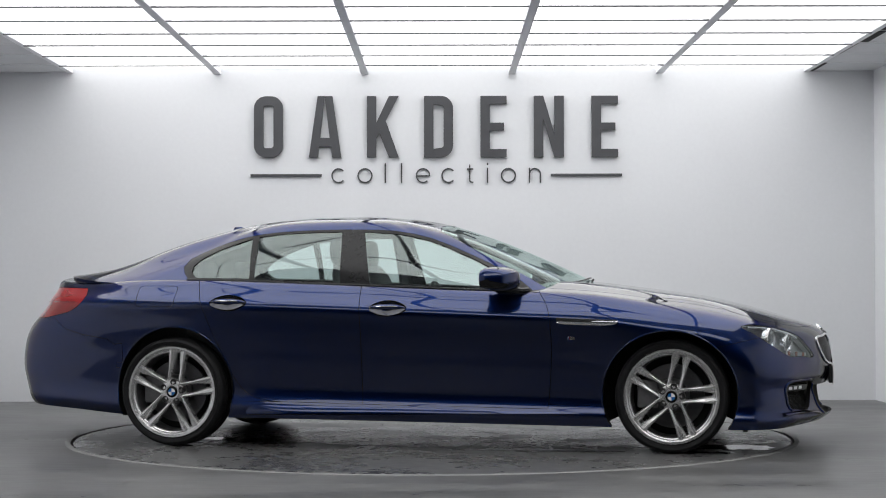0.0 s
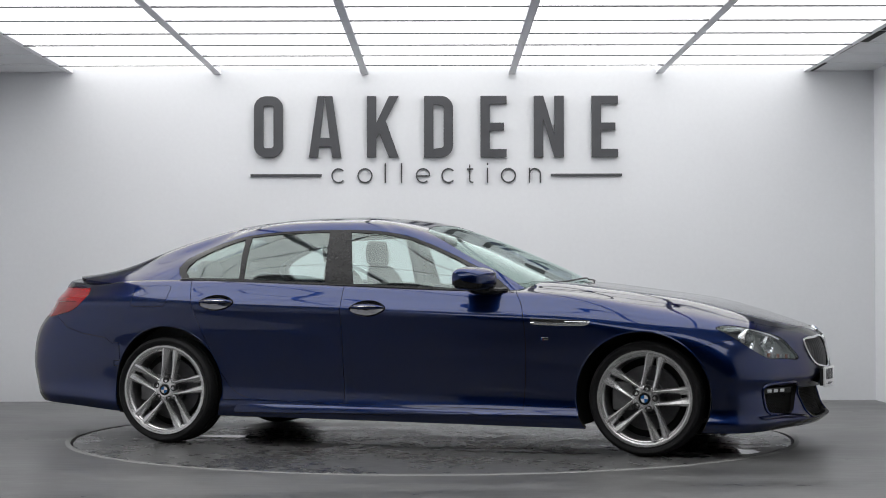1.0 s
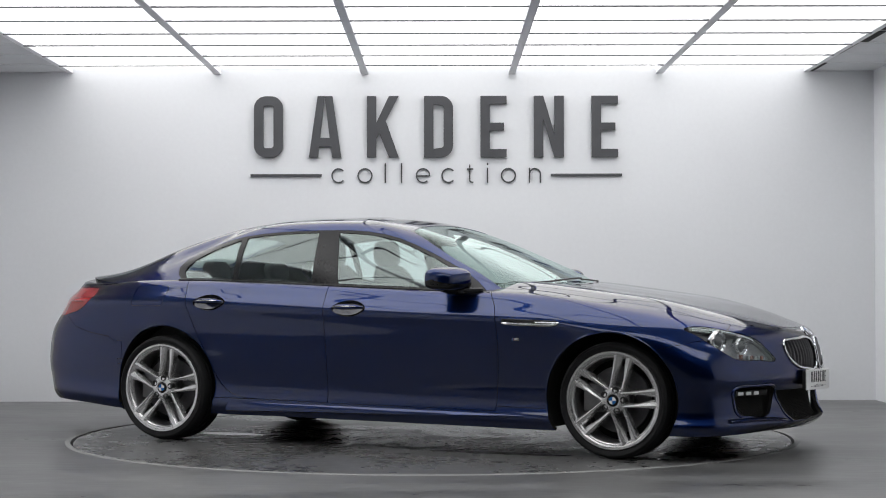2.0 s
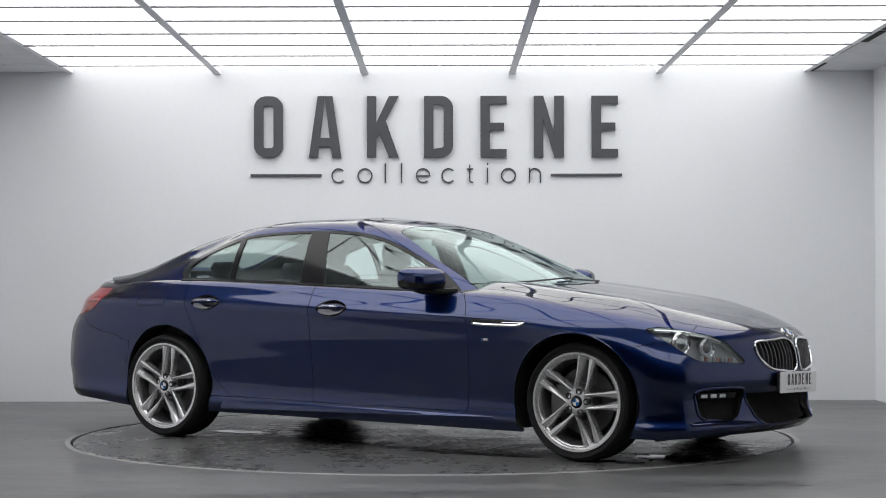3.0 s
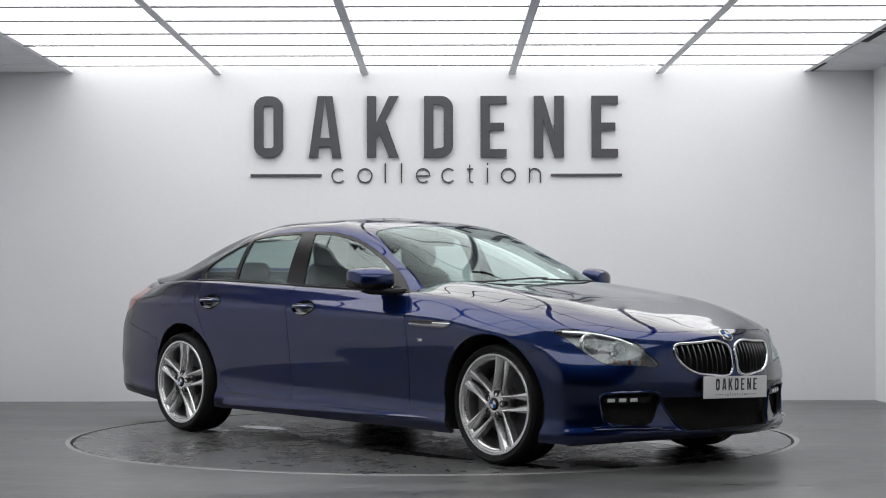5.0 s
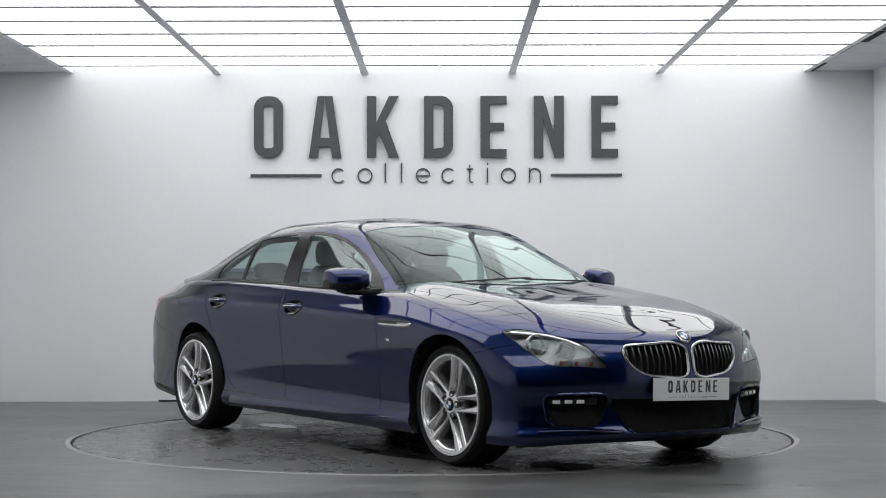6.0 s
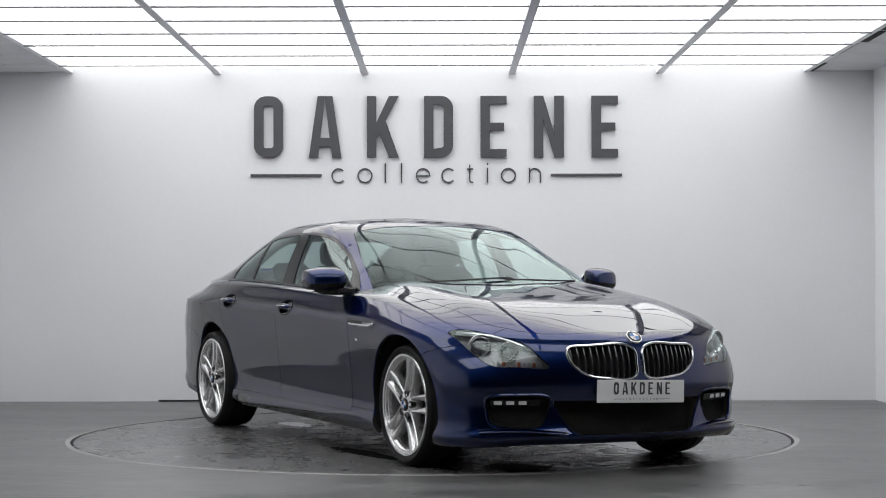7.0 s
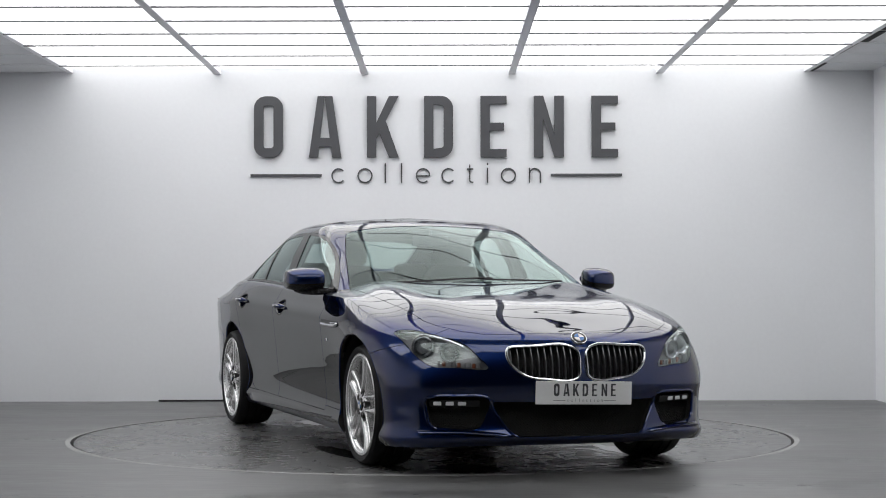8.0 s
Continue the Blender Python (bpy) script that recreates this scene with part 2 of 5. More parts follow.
def glyph(ch, w, h, st):
    """Outline bands of a heavy condensed capital as a list of convex polygons, origin at lower left."""
    P = []
    if ch in "EDKN":
        P.append([(0, 0), (st, 0), (st, h), (0, h)])
    if ch == "E":
        for a, b, c in ((0, st * 0.86, w), (h / 2 - st * 0.40, h / 2 + st * 0.40, w * 0.90), (h - st * 0.86, h, w)):
            P.append([(st, a), (c, a), (c, b), (st, b)])
    if ch == "N":
        P.append([(w - st, 0), (w, 0), (w, h), (w - st, h)])
        P.append([(st, h), (st, h * 0.62), (w - st, 0), (w - st, h * 0.38)])
    if ch == "K":
        P.append([(st * 0.99, h * 0.30), (st * 0.99, h * 0.56), (w - st * 1.02, h), (w, h)])
        P.append([(st * 1.22, h * 0.42), (st * 1.95, h * 0.62), (w + st * 0.03, 0), (w - st * 1.02, 0)])
    if ch == "A":
        m = w / 2
        P.append([(0, 0), (st * 0.98, 0), (m - 0.004, h), (m - st * 0.78, h)])
        P.append([(w - st * 0.98, 0), (w, 0), (m + st * 0.78, h), (m - 0.004, h)])
        P.append([(st * 1.05, h * 0.18), (w - st * 1.05, h * 0.18), (w - st * 1.2, h * 0.32), (st * 1.2, h * 0.32)])
    if ch in "OD":
        r, n = w * 0.42, 10
        out, inn = [], []
        left = ch == "O"
        for cx, cz, a0 in ((w - r, h - r, 90), (w - r, r, 0), (r, r, -90), (r, h - r, -180)):
            for k in range(n + 1):
                a = radians(a0 - 90 * k / n)
                if cx == r and not left:
                    continue
                out.append((cx + r * math.cos(a), cz + r * math.sin(a)))
                ri = max(r - st, 0.012)
                qx, qz = (w - st - ri if cx > r else st + ri), (h - st - ri if cz > r else st + ri)
                inn.append((qx + ri * math.cos(a), qz + ri * math.sin(a)))
        if not left:
            out = [(st, h)] + out + [(st, 0)]
            inn = [(st, h - st * 0.9)] + inn + [(st, st * 0.9)]
        m = len(out)
        for i in range(m if left else m - 1):
            j = (i + 1) % m
            P.append([out[i], out[j], inn[j], inn[i]])
    return P


def letter_mesh(ch, w, h, st, depth):
    bm = bmesh.new()
    for i_poly, poly in enumerate(glyph(ch, w, h, st)):
        step = depth * 0.01 * i_poly if ch in "AKN" else 0.0
        f = [bm.verts.new((x, step, z)) for x, z in poly]
        b = [bm.verts.new((x, depth, z)) for x, z in poly]
        n = len(f)
        bm.faces.new(f)
        bm.faces.new(b[::-1])
        for i in range(n):
            j = (i + 1) % n
            bm.faces.new((f[i], b[i], b[j], f[j]))
    return bm


def text_mesh(ch, size, depth, thin=0.0):
    """A character in the built-in font as a mesh, standing in the xz plane."""
    cu = bpy.data.curves.new("text", "FONT")
    cu.body, cu.size, cu.extrude, cu.offset, cu.align_x = ch, size, depth / 2, thin, "CENTER"
    ob = new("text", cu)
    me = bpy.data.meshes.new_from_object(ob.evaluated_get(bpy.context.evaluated_depsgraph_get()))
    bm = bmesh.new()
    bm.from_mesh(me)
    bpy.data.objects.remove(ob)
    bpy.data.curves.remove(cu)
    bpy.data.meshes.remove(me)
    bmesh.ops.rotate(bm, verts=bm.verts, matrix=Euler((radians(90), 0, 0)).to_matrix())
    return bm


def wall_sign():
    sign = tagged(new("wall_sign"), label="raised charcoal letters reading OAKDENE collection on the white wall", category="sign")
    spots = (("O", -1.494, 0.240), ("A", -1.040, 0.268), ("K", -0.560, 0.262), ("D", -0.087, 0.240), ("E", 0.380, 0.216), ("N", 0.822, 0.248), ("E", 1.300, 0.218))
    for ch, x, w in spots:
        bm = letter_mesh(ch, w, 0.508, 0.078, 0.035)
        if ch == "K":
            bmesh.ops.scale(bm, verts=bm.verts, vec=(1, 1, 1))
        part("letter", bm, SIGN, sign, smooth=False, at=pose(x, WALL_Y - 0.045, 2.014))
    for x0, x1 in ((-1.524, -0.936), (0.962, 1.552)):
        bm = bmesh.new()
        box(bm, x0, x1, WALL_Y - 0.024, WALL_Y, 1.857, 1.878)
        part("rule", bm, SIGN, sign, smooth=False)
    for x, ch in ((-0.796, "c"), (-0.577, "o"), (-0.409, "l"), (-0.274, "l"), (-0.096, "e"), (0.115, "c"), (0.293, "t"), (0.438, "i"), (0.611, "o"), (0.831, "n")):
        part("small_letter", thin_letter(ch, 0.125, 0.011, 0.018), SIGN, sign, smooth=False, at=pose(x, WALL_Y - 0.0185, 1.802))


def thin_letter(ch, h, w, depth):
    """A light rounded lower-case letter of x-height h, drawn with a stroke of width w, centred on x = 0."""
    bm = bmesh.new()

    def stroke(pts, closed=False):
        rows, m = [], len(pts)
        for i in range(m):
            a, b = (pts[i - 1], pts[(i + 1) % m]) if closed else (pts[max(i - 1, 0)], pts[min(i + 1, m - 1)])
            d = Vector((b[0] - a[0], b[1] - a[1])).normalized() * (w / 2)
            x, z = pts[i]
            rows.append([(x - d.y, 0, z + d.x), (x + d.y, 0, z - d.x), (x + d.y, depth, z - d.x), (x - d.y, depth, z + d.x)])
        if closed:
            rows.append(rows[0])
        vs = quads(bm, rows, close=True)
        if not closed:
            bm.faces.new(vs[0])
            bm.faces.new(vs[-1])

    def arc(a0, a1, rx=0.46 * h, cz=h / 2, rz=None, n=22, cx=0.0):
        rz = rz or h / 2 - w / 2
        return [(cx + rx * math.cos(radians(a0 + (a1 - a0) * k / n)), cz + rz * math.sin(radians(a0 + (a1 - a0) * k / n))) for k in range(n + 1)]
    if ch == "o":
        stroke(arc(0, 360)[:-1], True)
    if ch == "c":
        stroke(arc(42, 318, 0.43 * h))
    if ch == "e":
        stroke([(-0.43 * h, h * 0.48)] + [(0.43 * h * k / 4, h * 0.48) for k in range(-3, 5)] + arc(8, 312, 0.44 * h)[1:])
    if ch == "l":
        stroke([(0, 0), (0, h * 1.32)])
    if ch == "i":
        stroke([(0, 0), (0, h)])
        stroke([(0, h * 1.20), (0, h * 1.33)])
    if ch == "t":
        stroke([(-0.02 * h, h * 1.22), (-0.02 * h, 0.2 * h)] + arc(180, 275, 0.16 * h, 0.18 * h, 0.13 * h, 8, 0.14 * h) + [(0.22 * h, 0.055 * h)])
        stroke([(-0.20 * h, h * 0.93), (0.22 * h, h * 0.93)])
    if ch == "n":
        stroke([(-0.36 * h, 0), (-0.36 * h, h)])
        stroke([(-0.36 * h, h * 0.55)] + arc(170, 0, 0.36 * h, h * 0.58, h * 0.37, 14) + [(0.36 * h, 0)])
    return bm


def turntable():
    """A round platform flush with the floor; it turns with the car."""
    base = new("turntable")
    tagged(base, label="round grey turntable flush with the floor, wet in streaks", category="turntable")
    bm = bmesh.new()
    lathe(bm, [(0.0, 0.0), (0.8, 0.0), (1.6, 0.0), (2.24, 0.0), (2.245, -0.004), (2.245, -0.1)], 128, "z")
    bmesh.ops.remove_doubles(bm, verts=bm.verts, dist=1e-5)
    part("platform", bm, DISC, base, smooth=False)
    # water dripped from the car: one broad film and a few small pools
    for cx, cy, rx, ry, seed in ((0.30, -0.05, 1.55, 0.72, 3), (0.85, -0.86, 0.42, 0.07, 11), (1.92, -0.46, 0.22, 0.16, 17), (-1.22, -0.45, 0.22, 0.09, 23), (1.35, 0.70, 0.40, 0.08, 31), (1.75, -0.82, 0.18, 0.05, 37)):
        bm = bmesh.new()
        n = 140
        mid = bm.verts.new((cx, cy, 0.0012))
        rim = []
        for i in range(n):
            a = 2 * math.pi * i / n
            d = Vector((math.cos(a) * 2.2, math.sin(a) * 2.2, seed))
            k = 1 + 0.28 * noise.noise(d) + 0.16 * noise.noise(d * 3.1) + 0.08 * noise.noise(d * 8)
            rim.append(bm.verts.new((cx + rx * k * math.cos(a), cy + ry * k * math.sin(a), 0.0012)))
        for i in range(n):
            bm.faces.new((mid, rim[i], rim[(i + 1) % n]))
        part("wet_patch", bm, WETFILM if seed == 3 else WET, base, "thin wet film on the platform", smooth=False)
    ring = tagged(new("turntable_ring"), label="thin grey metal ring let into the floor round the turntable", category="floor ring", kind="structure")
    bm = bmesh.new()
    lathe(bm, [(2.262, -0.05), (2.262, 0.002), (2.292, 0.002), (2.295, 0.0), (2.295, -0.02)], 160, "z")
    part("rim", bm, RING, ring, smooth=False)
    return base


room()
lit_ceiling(LIT_Y0, WALL_Y)
lit_ceiling(FAR_Y0, FAR_Y1)
wall_sign()
TABLE = turntable()


# ---- the car ----
AXIS = (1.390, 0.060)          # where the turntable's axis meets the car, from the rear axle's middle
OFF = pose(-AXIS[0], -AXIS[1], 0)


def curve(knots, pts, at):
    """Natural cubic spline through pts (n x d) at the given knots, evaluated at the parameters."""
    k, p, at = np.asarray(knots, float), np.asarray(pts, float), np.asarray(at, float)
    n = len(k)
    h = np.diff(k)
    A, r = np.eye(n), np.zeros((n, p.shape[1]))
    for i in range(1, n - 1):
        A[i, i - 1], A[i, i], A[i, i + 1] = h[i - 1], 2 * (h[i - 1] + h[i]), h[i]
        r[i] = 6 * ((p[i + 1] - p[i]) / h[i] - (p[i] - p[i - 1]) / h[i - 1])
    m = np.linalg.solve(A, r)
    i = np.clip(np.searchsorted(k, at, side="right") - 1, 0, n - 2)
    a, b, hh = (k[i + 1] - at)[:, None], (at - k[i])[:, None], h[i][:, None]
    return (m[i] * a ** 3 + m[i + 1] * b ** 3) / (6 * hh) + (p[i] / hh - m[i] * hh / 6) * a + (p[i + 1] / hh - m[i + 1] * hh / 6) * b


def surface(net, per_u=9, per_v=5, spine=True):
    """A smooth half skin through a net of rings (v) by stations (u), mirror-symmetric at both ends of u and, with a spine, at the last ring."""
    net = np.asarray(net, float)
    K, S, _ = net.shape
    flip = np.array([1, -1, 1])
    ext = np.concatenate([net[:, 3:0:-1] * flip, net, net[:, -2:-5:-1] * flip], axis=1)
    du = np.sqrt((np.diff(ext[:max(K - 3, 2)], axis=1) ** 2).sum(2)).mean(0)
    ku = np.concatenate([[0], np.cumsum(du)])
    at = np.concatenate([np.linspace(ku[i + 3], ku[i + 4], per_u, endpoint=False) for i in range(S - 1)] + [[ku[S + 2]]])
    fine = np.stack([curve(ku, ext[k], at) for k in range(K)])
    dv = np.sqrt((np.diff(fine, axis=0) ** 2).sum(2)).mean(1)
    kv = np.concatenate([[0], np.cumsum(dv)])
    av = np.concatenate([np.linspace(kv[i], kv[i + 1], per_v, endpoint=False) for i in range(K - 1)] + [[kv[-1]]])
    if spine:
        far = np.stack([fine[K - 2] * flip, fine[K - 3] * flip])
        src, kk = np.concatenate([fine, far]), np.concatenate([kv, [2 * kv[-1] - kv[-2], 2 * kv[-1] - kv[-3]]])
    else:
        src, kk = fine, kv
    out = np.stack([curve(kk, src[:, i], av) for i in range(src.shape[1])], axis=1)
    out[:, 0, 1] = out[:, -1, 1] = 0
    if spine:
        out[-1, :, 1] = 0
    out[:, :, 1] = np.maximum(out[:, :, 1], 0)
    return out, per_u, per_v


class Skin:
    """A half skin to cut panels from, with the smooth normals of the whole."""

    def __init__(self, table):
        self.bm = bmesh.new()
        quads(self.bm, [[tuple(p) for p in r] for r in table])
        bmesh.ops.remove_doubles(self.bm, verts=self.bm.verts, dist=2e-5)
        bmesh.ops.dissolve_degenerate(self.bm, edges=self.bm.edges, dist=1e-6)
        bmesh.ops.recalc_face_normals(self.bm, faces=self.bm.faces)
        self.bm.normal_update()
        mid = max(self.bm.faces, key=lambda f: f.calc_center_median().y)
        if mid.normal.y < 0:
            bmesh.ops.reverse_faces(self.bm, faces=self.bm.faces)
            self.bm.normal_update()
        self.tris = []
        self.nor = []
        ref = self.bm.copy()
        bmesh.ops.triangulate(ref, faces=ref.faces)
        ref.normal_update()
        # the mirror plane keeps its normals in the plane
        for v in ref.verts:
            if abs(v.co.y) < 1e-4:
                v.normal = Vector((v.normal.x, 0, v.normal.z)).normalized() if abs(v.normal.x) + abs(v.normal.z) > 1e-6 else v.normal
        ref.verts.index_update()
        self.points = [v.co.copy() for v in ref.verts]
        self.normals = [v.normal.copy() for v in ref.verts]
        self.faces = [[v.index for v in f.verts] for f in ref.faces]
        self.tree = BVHTree.FromPolygons(self.points, self.faces)
        ref.free()

    def normal_at(self, p):
        q, _, i, _ = self.tree.find_nearest(p)
        a, b, c = self.faces[i]
        w = poly_3d_calc([self.points[a], self.points[b], self.points[c]], q)
        n = self.normals[a] * w[0] + self.normals[b] * w[1] + self.normals[c] * w[2]
        return n.normalized()

    def cut(self, poly, axes=(0, 2), keep=lambda c: True, closed=True):
        """Cut the skin along a path drawn in two axes, through the faces for which keep(centre) holds."""
        m = len(poly)
        through_axis = ({0, 1, 2} - set(axes)).pop()
        ray = Vector([1.0 if k == through_axis else 0.0 for k in range(3)])
        for i in range(m if closed else m - 1):
            p, q = poly[i], poly[(i + 1) % m]
            lo = [min(a, b) - 0.0005 for a, b in zip(p, q)]
            hi = [max(a, b) + 0.0005 for a, b in zip(p, q)]
            faces = []
            for f in self.bm.faces:
                a = [v.co[axes[0]] for v in f.verts]
                if max(a) < lo[0] or min(a) > hi[0]:
                    continue
                b = [v.co[axes[1]] for v in f.verts]
                if max(b) < lo[1] or min(b) > hi[1]:
                    continue
                if keep(f.calc_center_median()):
                    faces.append(f)
            if not faces:
                continue
            co = Vector((0, 0, 0))
            co[axes[0]], co[axes[1]] = p
            d = Vector((0, 0, 0))
            d[axes[0]], d[axes[1]] = q[0] - p[0], q[1] - p[1]
            geom = faces + list({e for f in faces for e in f.edges}) + list({v for f in faces for v in f.verts})
            bmesh.ops.bisect_plane(self.bm, geom=geom, dist=1e-5, plane_co=co, plane_no=d.cross(ray).normalized())

    def take(self, test, hold=False):
        """Lift the faces whose centre passes the test out of the skin, as a new bmesh."""
        faces = [f for f in self.bm.faces if test(f.calc_center_median())]
        out = bmesh.new()
        verts = {}
        for f in faces:
            for v in f.verts:
                if v not in verts:
                    verts[v] = out.verts.new(v.co)
            out.faces.new([verts[v] for v in f.verts])
        if not hold:
            bmesh.ops.delete(self.bm, geom=faces, context="FACES")
        return out


def inside(poly, x, z):
    hit = False
    m = len(poly)
    for i in range(m):
        (x0, z0), (x1, z1) = poly[i], poly[i - 1]
        if (z0 > z) != (z1 > z) and x < (x1 - x0) * (z - z0) / (z1 - z0) + x0:
            hit = not hit
    return hit


def panel(name, bm, skin, mat, parent, side=1, gap=0.0018, depth=0.012, both=False, label="", lift=0.0):
    """Turn faces lifted from a skin into a sheet with folded edges and a gap round it. side -1: the car's right."""
    bm = bm.copy()
    bm.normal_update()
    bmesh.ops.remove_doubles(bm, verts=bm.verts, dist=1e-5)
    nor = {v: skin.normal_at(v.co) for v in bm.verts}
    edge = [e for e in bm.edges if e.is_boundary and not (both and all(abs(v.co.y) < 0.012 for v in e.verts) and abs(e.verts[0].co.y - e.verts[1].co.y) < 0.004)]
    push = {}
    for e in edge:
        f = e.link_faces[0]
        a, b = e.verts
        d = (b.co - a.co)
        if d.length < 1e-7:
            continue
        t = nor[a].cross(d).normalized()
        if t.dot(f.calc_center_median() - a.co) < 0:
            t = -t
        for v in (a, b):
            push.setdefault(v, []).append(t)
    for v, ts in push.items():
        t = sum(ts, Vector())
        if t.length > 1e-5:
            step = t.normalized() * gap
            if abs(v.co.y) < 1e-4:
                step.y = 0
            v.co += step
    folded = {}
    for e in edge:
        for v in e.verts:
            if v not in folded:
                folded[v] = bm.verts.new(v.co - nor[v] * depth)
    sharp = []
    for e in edge:
        a, b = e.verts
        loop = e.link_loops[0]
        if loop.vert is a:
            a, b = b, a
        try:
            f = bm.faces.new((a, b, folded[b], folded[a]))
            sharp.append(f)
        except ValueError:
            pass
    wall = set(sharp)
    if lift:
        for v in nor:
            v.co += nor[v] * lift
    bm.verts.index_update()
    bm.faces.index_update()
    normals = []
    for f in bm.faces:
        f.smooth = True
        fn = f.normal if f.normal.length > 0.1 else None
        for v in f.verts:
            if f in wall:
                f.normal_update()
                normals.append(f.normal.copy())
            else:
                normals.append(nor[v].copy())
    copies = []
    vs = [v.co.copy() for v in bm.verts]
    fs = [[v.index for v in f.verts] for f in bm.faces]
    bm.free()

    def flipped():
        w = [Vector((p.x, -p.y, p.z)) for p in vs]
        g, ns, i = [], [], 0
        for f in fs:
            part_n = normals[i:i + len(f)]
            i += len(f)
            g.append(f[::-1])
            ns += [Vector((n.x, -n.y, n.z)) for n in part_n[::-1]]
        return w, g, ns
    if both:
        w, g, ns = flipped()
        k = len(vs)
        allv, allf, alln = vs + w, fs + [[i + k for i in f] for f in g], normals + ns
    elif side < 0:
        allv, allf, alln = flipped()
    else:
        allv, allf, alln = vs, fs, normals
    me = bpy.data.meshes.new(name)
    me.from_pydata([tuple(v) for v in allv], [], allf)
    me.materials.append(mat)
    me.shade_smooth()
    me.normals_split_custom_set([tuple(n) for n in alln])
    ob = new(name, me)
    ob.parent = parent
    ob.matrix_basis = OFF if parent is CAR else Matrix()
    return tagged(ob, label=label)


# stations along the half outline, from the tail's middle round to the nose's middle:
# plan at the widest height: x and half width
STATION_X = (-1.118, -1.105, -1.005, -0.68, -0.32, 0.02, 0.48, 1.12, 1.72, 2.22, 2.62, 2.97, 3.17, 3.31, 3.44, 3.57, 3.68, 3.77, 3.845, 3.882)
STATION_Y = (0.0, 0.46, 0.788, 0.904, 0.940, 0.948, 0.940, 0.930, 0.928, 0.930, 0.936, 0.940, 0.925, 0.895, 0.842, 0.750, 0.620, 0.470, 0.275, 0.0)
LOW_Z = (0.255, 0.255, 0.235, 0.215, 0.185, 0.175, 0.172, 0.165, 0.158, 0.152, 0.148, 0.146, 0.142, 0.140, 0.140, 0.144, 0.150, 0.155, 0.158, 0.160)
TOP_Z = (1.014, 1.008, 0.986, 0.976, 0.986, 0.992, 0.980, 0.956, 0.930, 0.908, 0.880, 0.822, 0.788, 0.760, 0.734, 0.710, 0.692, 0.682, 0.680, 0.680)
# rings from the bottom edge to the shoulder: share of height, and half width against the widest
RING_F = (0.0, 0.040, 0.085, 0.125, 0.175, 0.27, 0.43, 0.50, 0.63, 0.765, 0.825, 0.855, 0.920, 1.0)
RING_W = (-0.048, -0.030, -0.023, -0.031, -0.041, -0.040, -0.027, -0.022, -0.011, -0.002, 0.0, -0.009, -0.042, -0.088)
# how far each ring falls back from the furthest point, at the tail and at the nose
TAIL_IN = (0.085, 0.062, 0.050, 0.040, 0.028, 0.010, 0.008, 0.020, 0.068, 0.165, 0.20, 0.21, 0.217, 0.212)
NOSE_IN = (0.058, 0.027, 0.007, 0.014, 0.027, 0.037, 0.034, 0.013, 0.005, 0.014, 0.020, 0.024, 0.034, 0.057)
HOOD_X = (2.30, 2.60, 2.95, 3.13, 3.30, 3.47, 3.64, 3.76, 3.83)
HOOD_Z = (0.985, 0.954, 0.909, 0.884, 0.849, 0.804, 0.752, 0.716, 0.686)


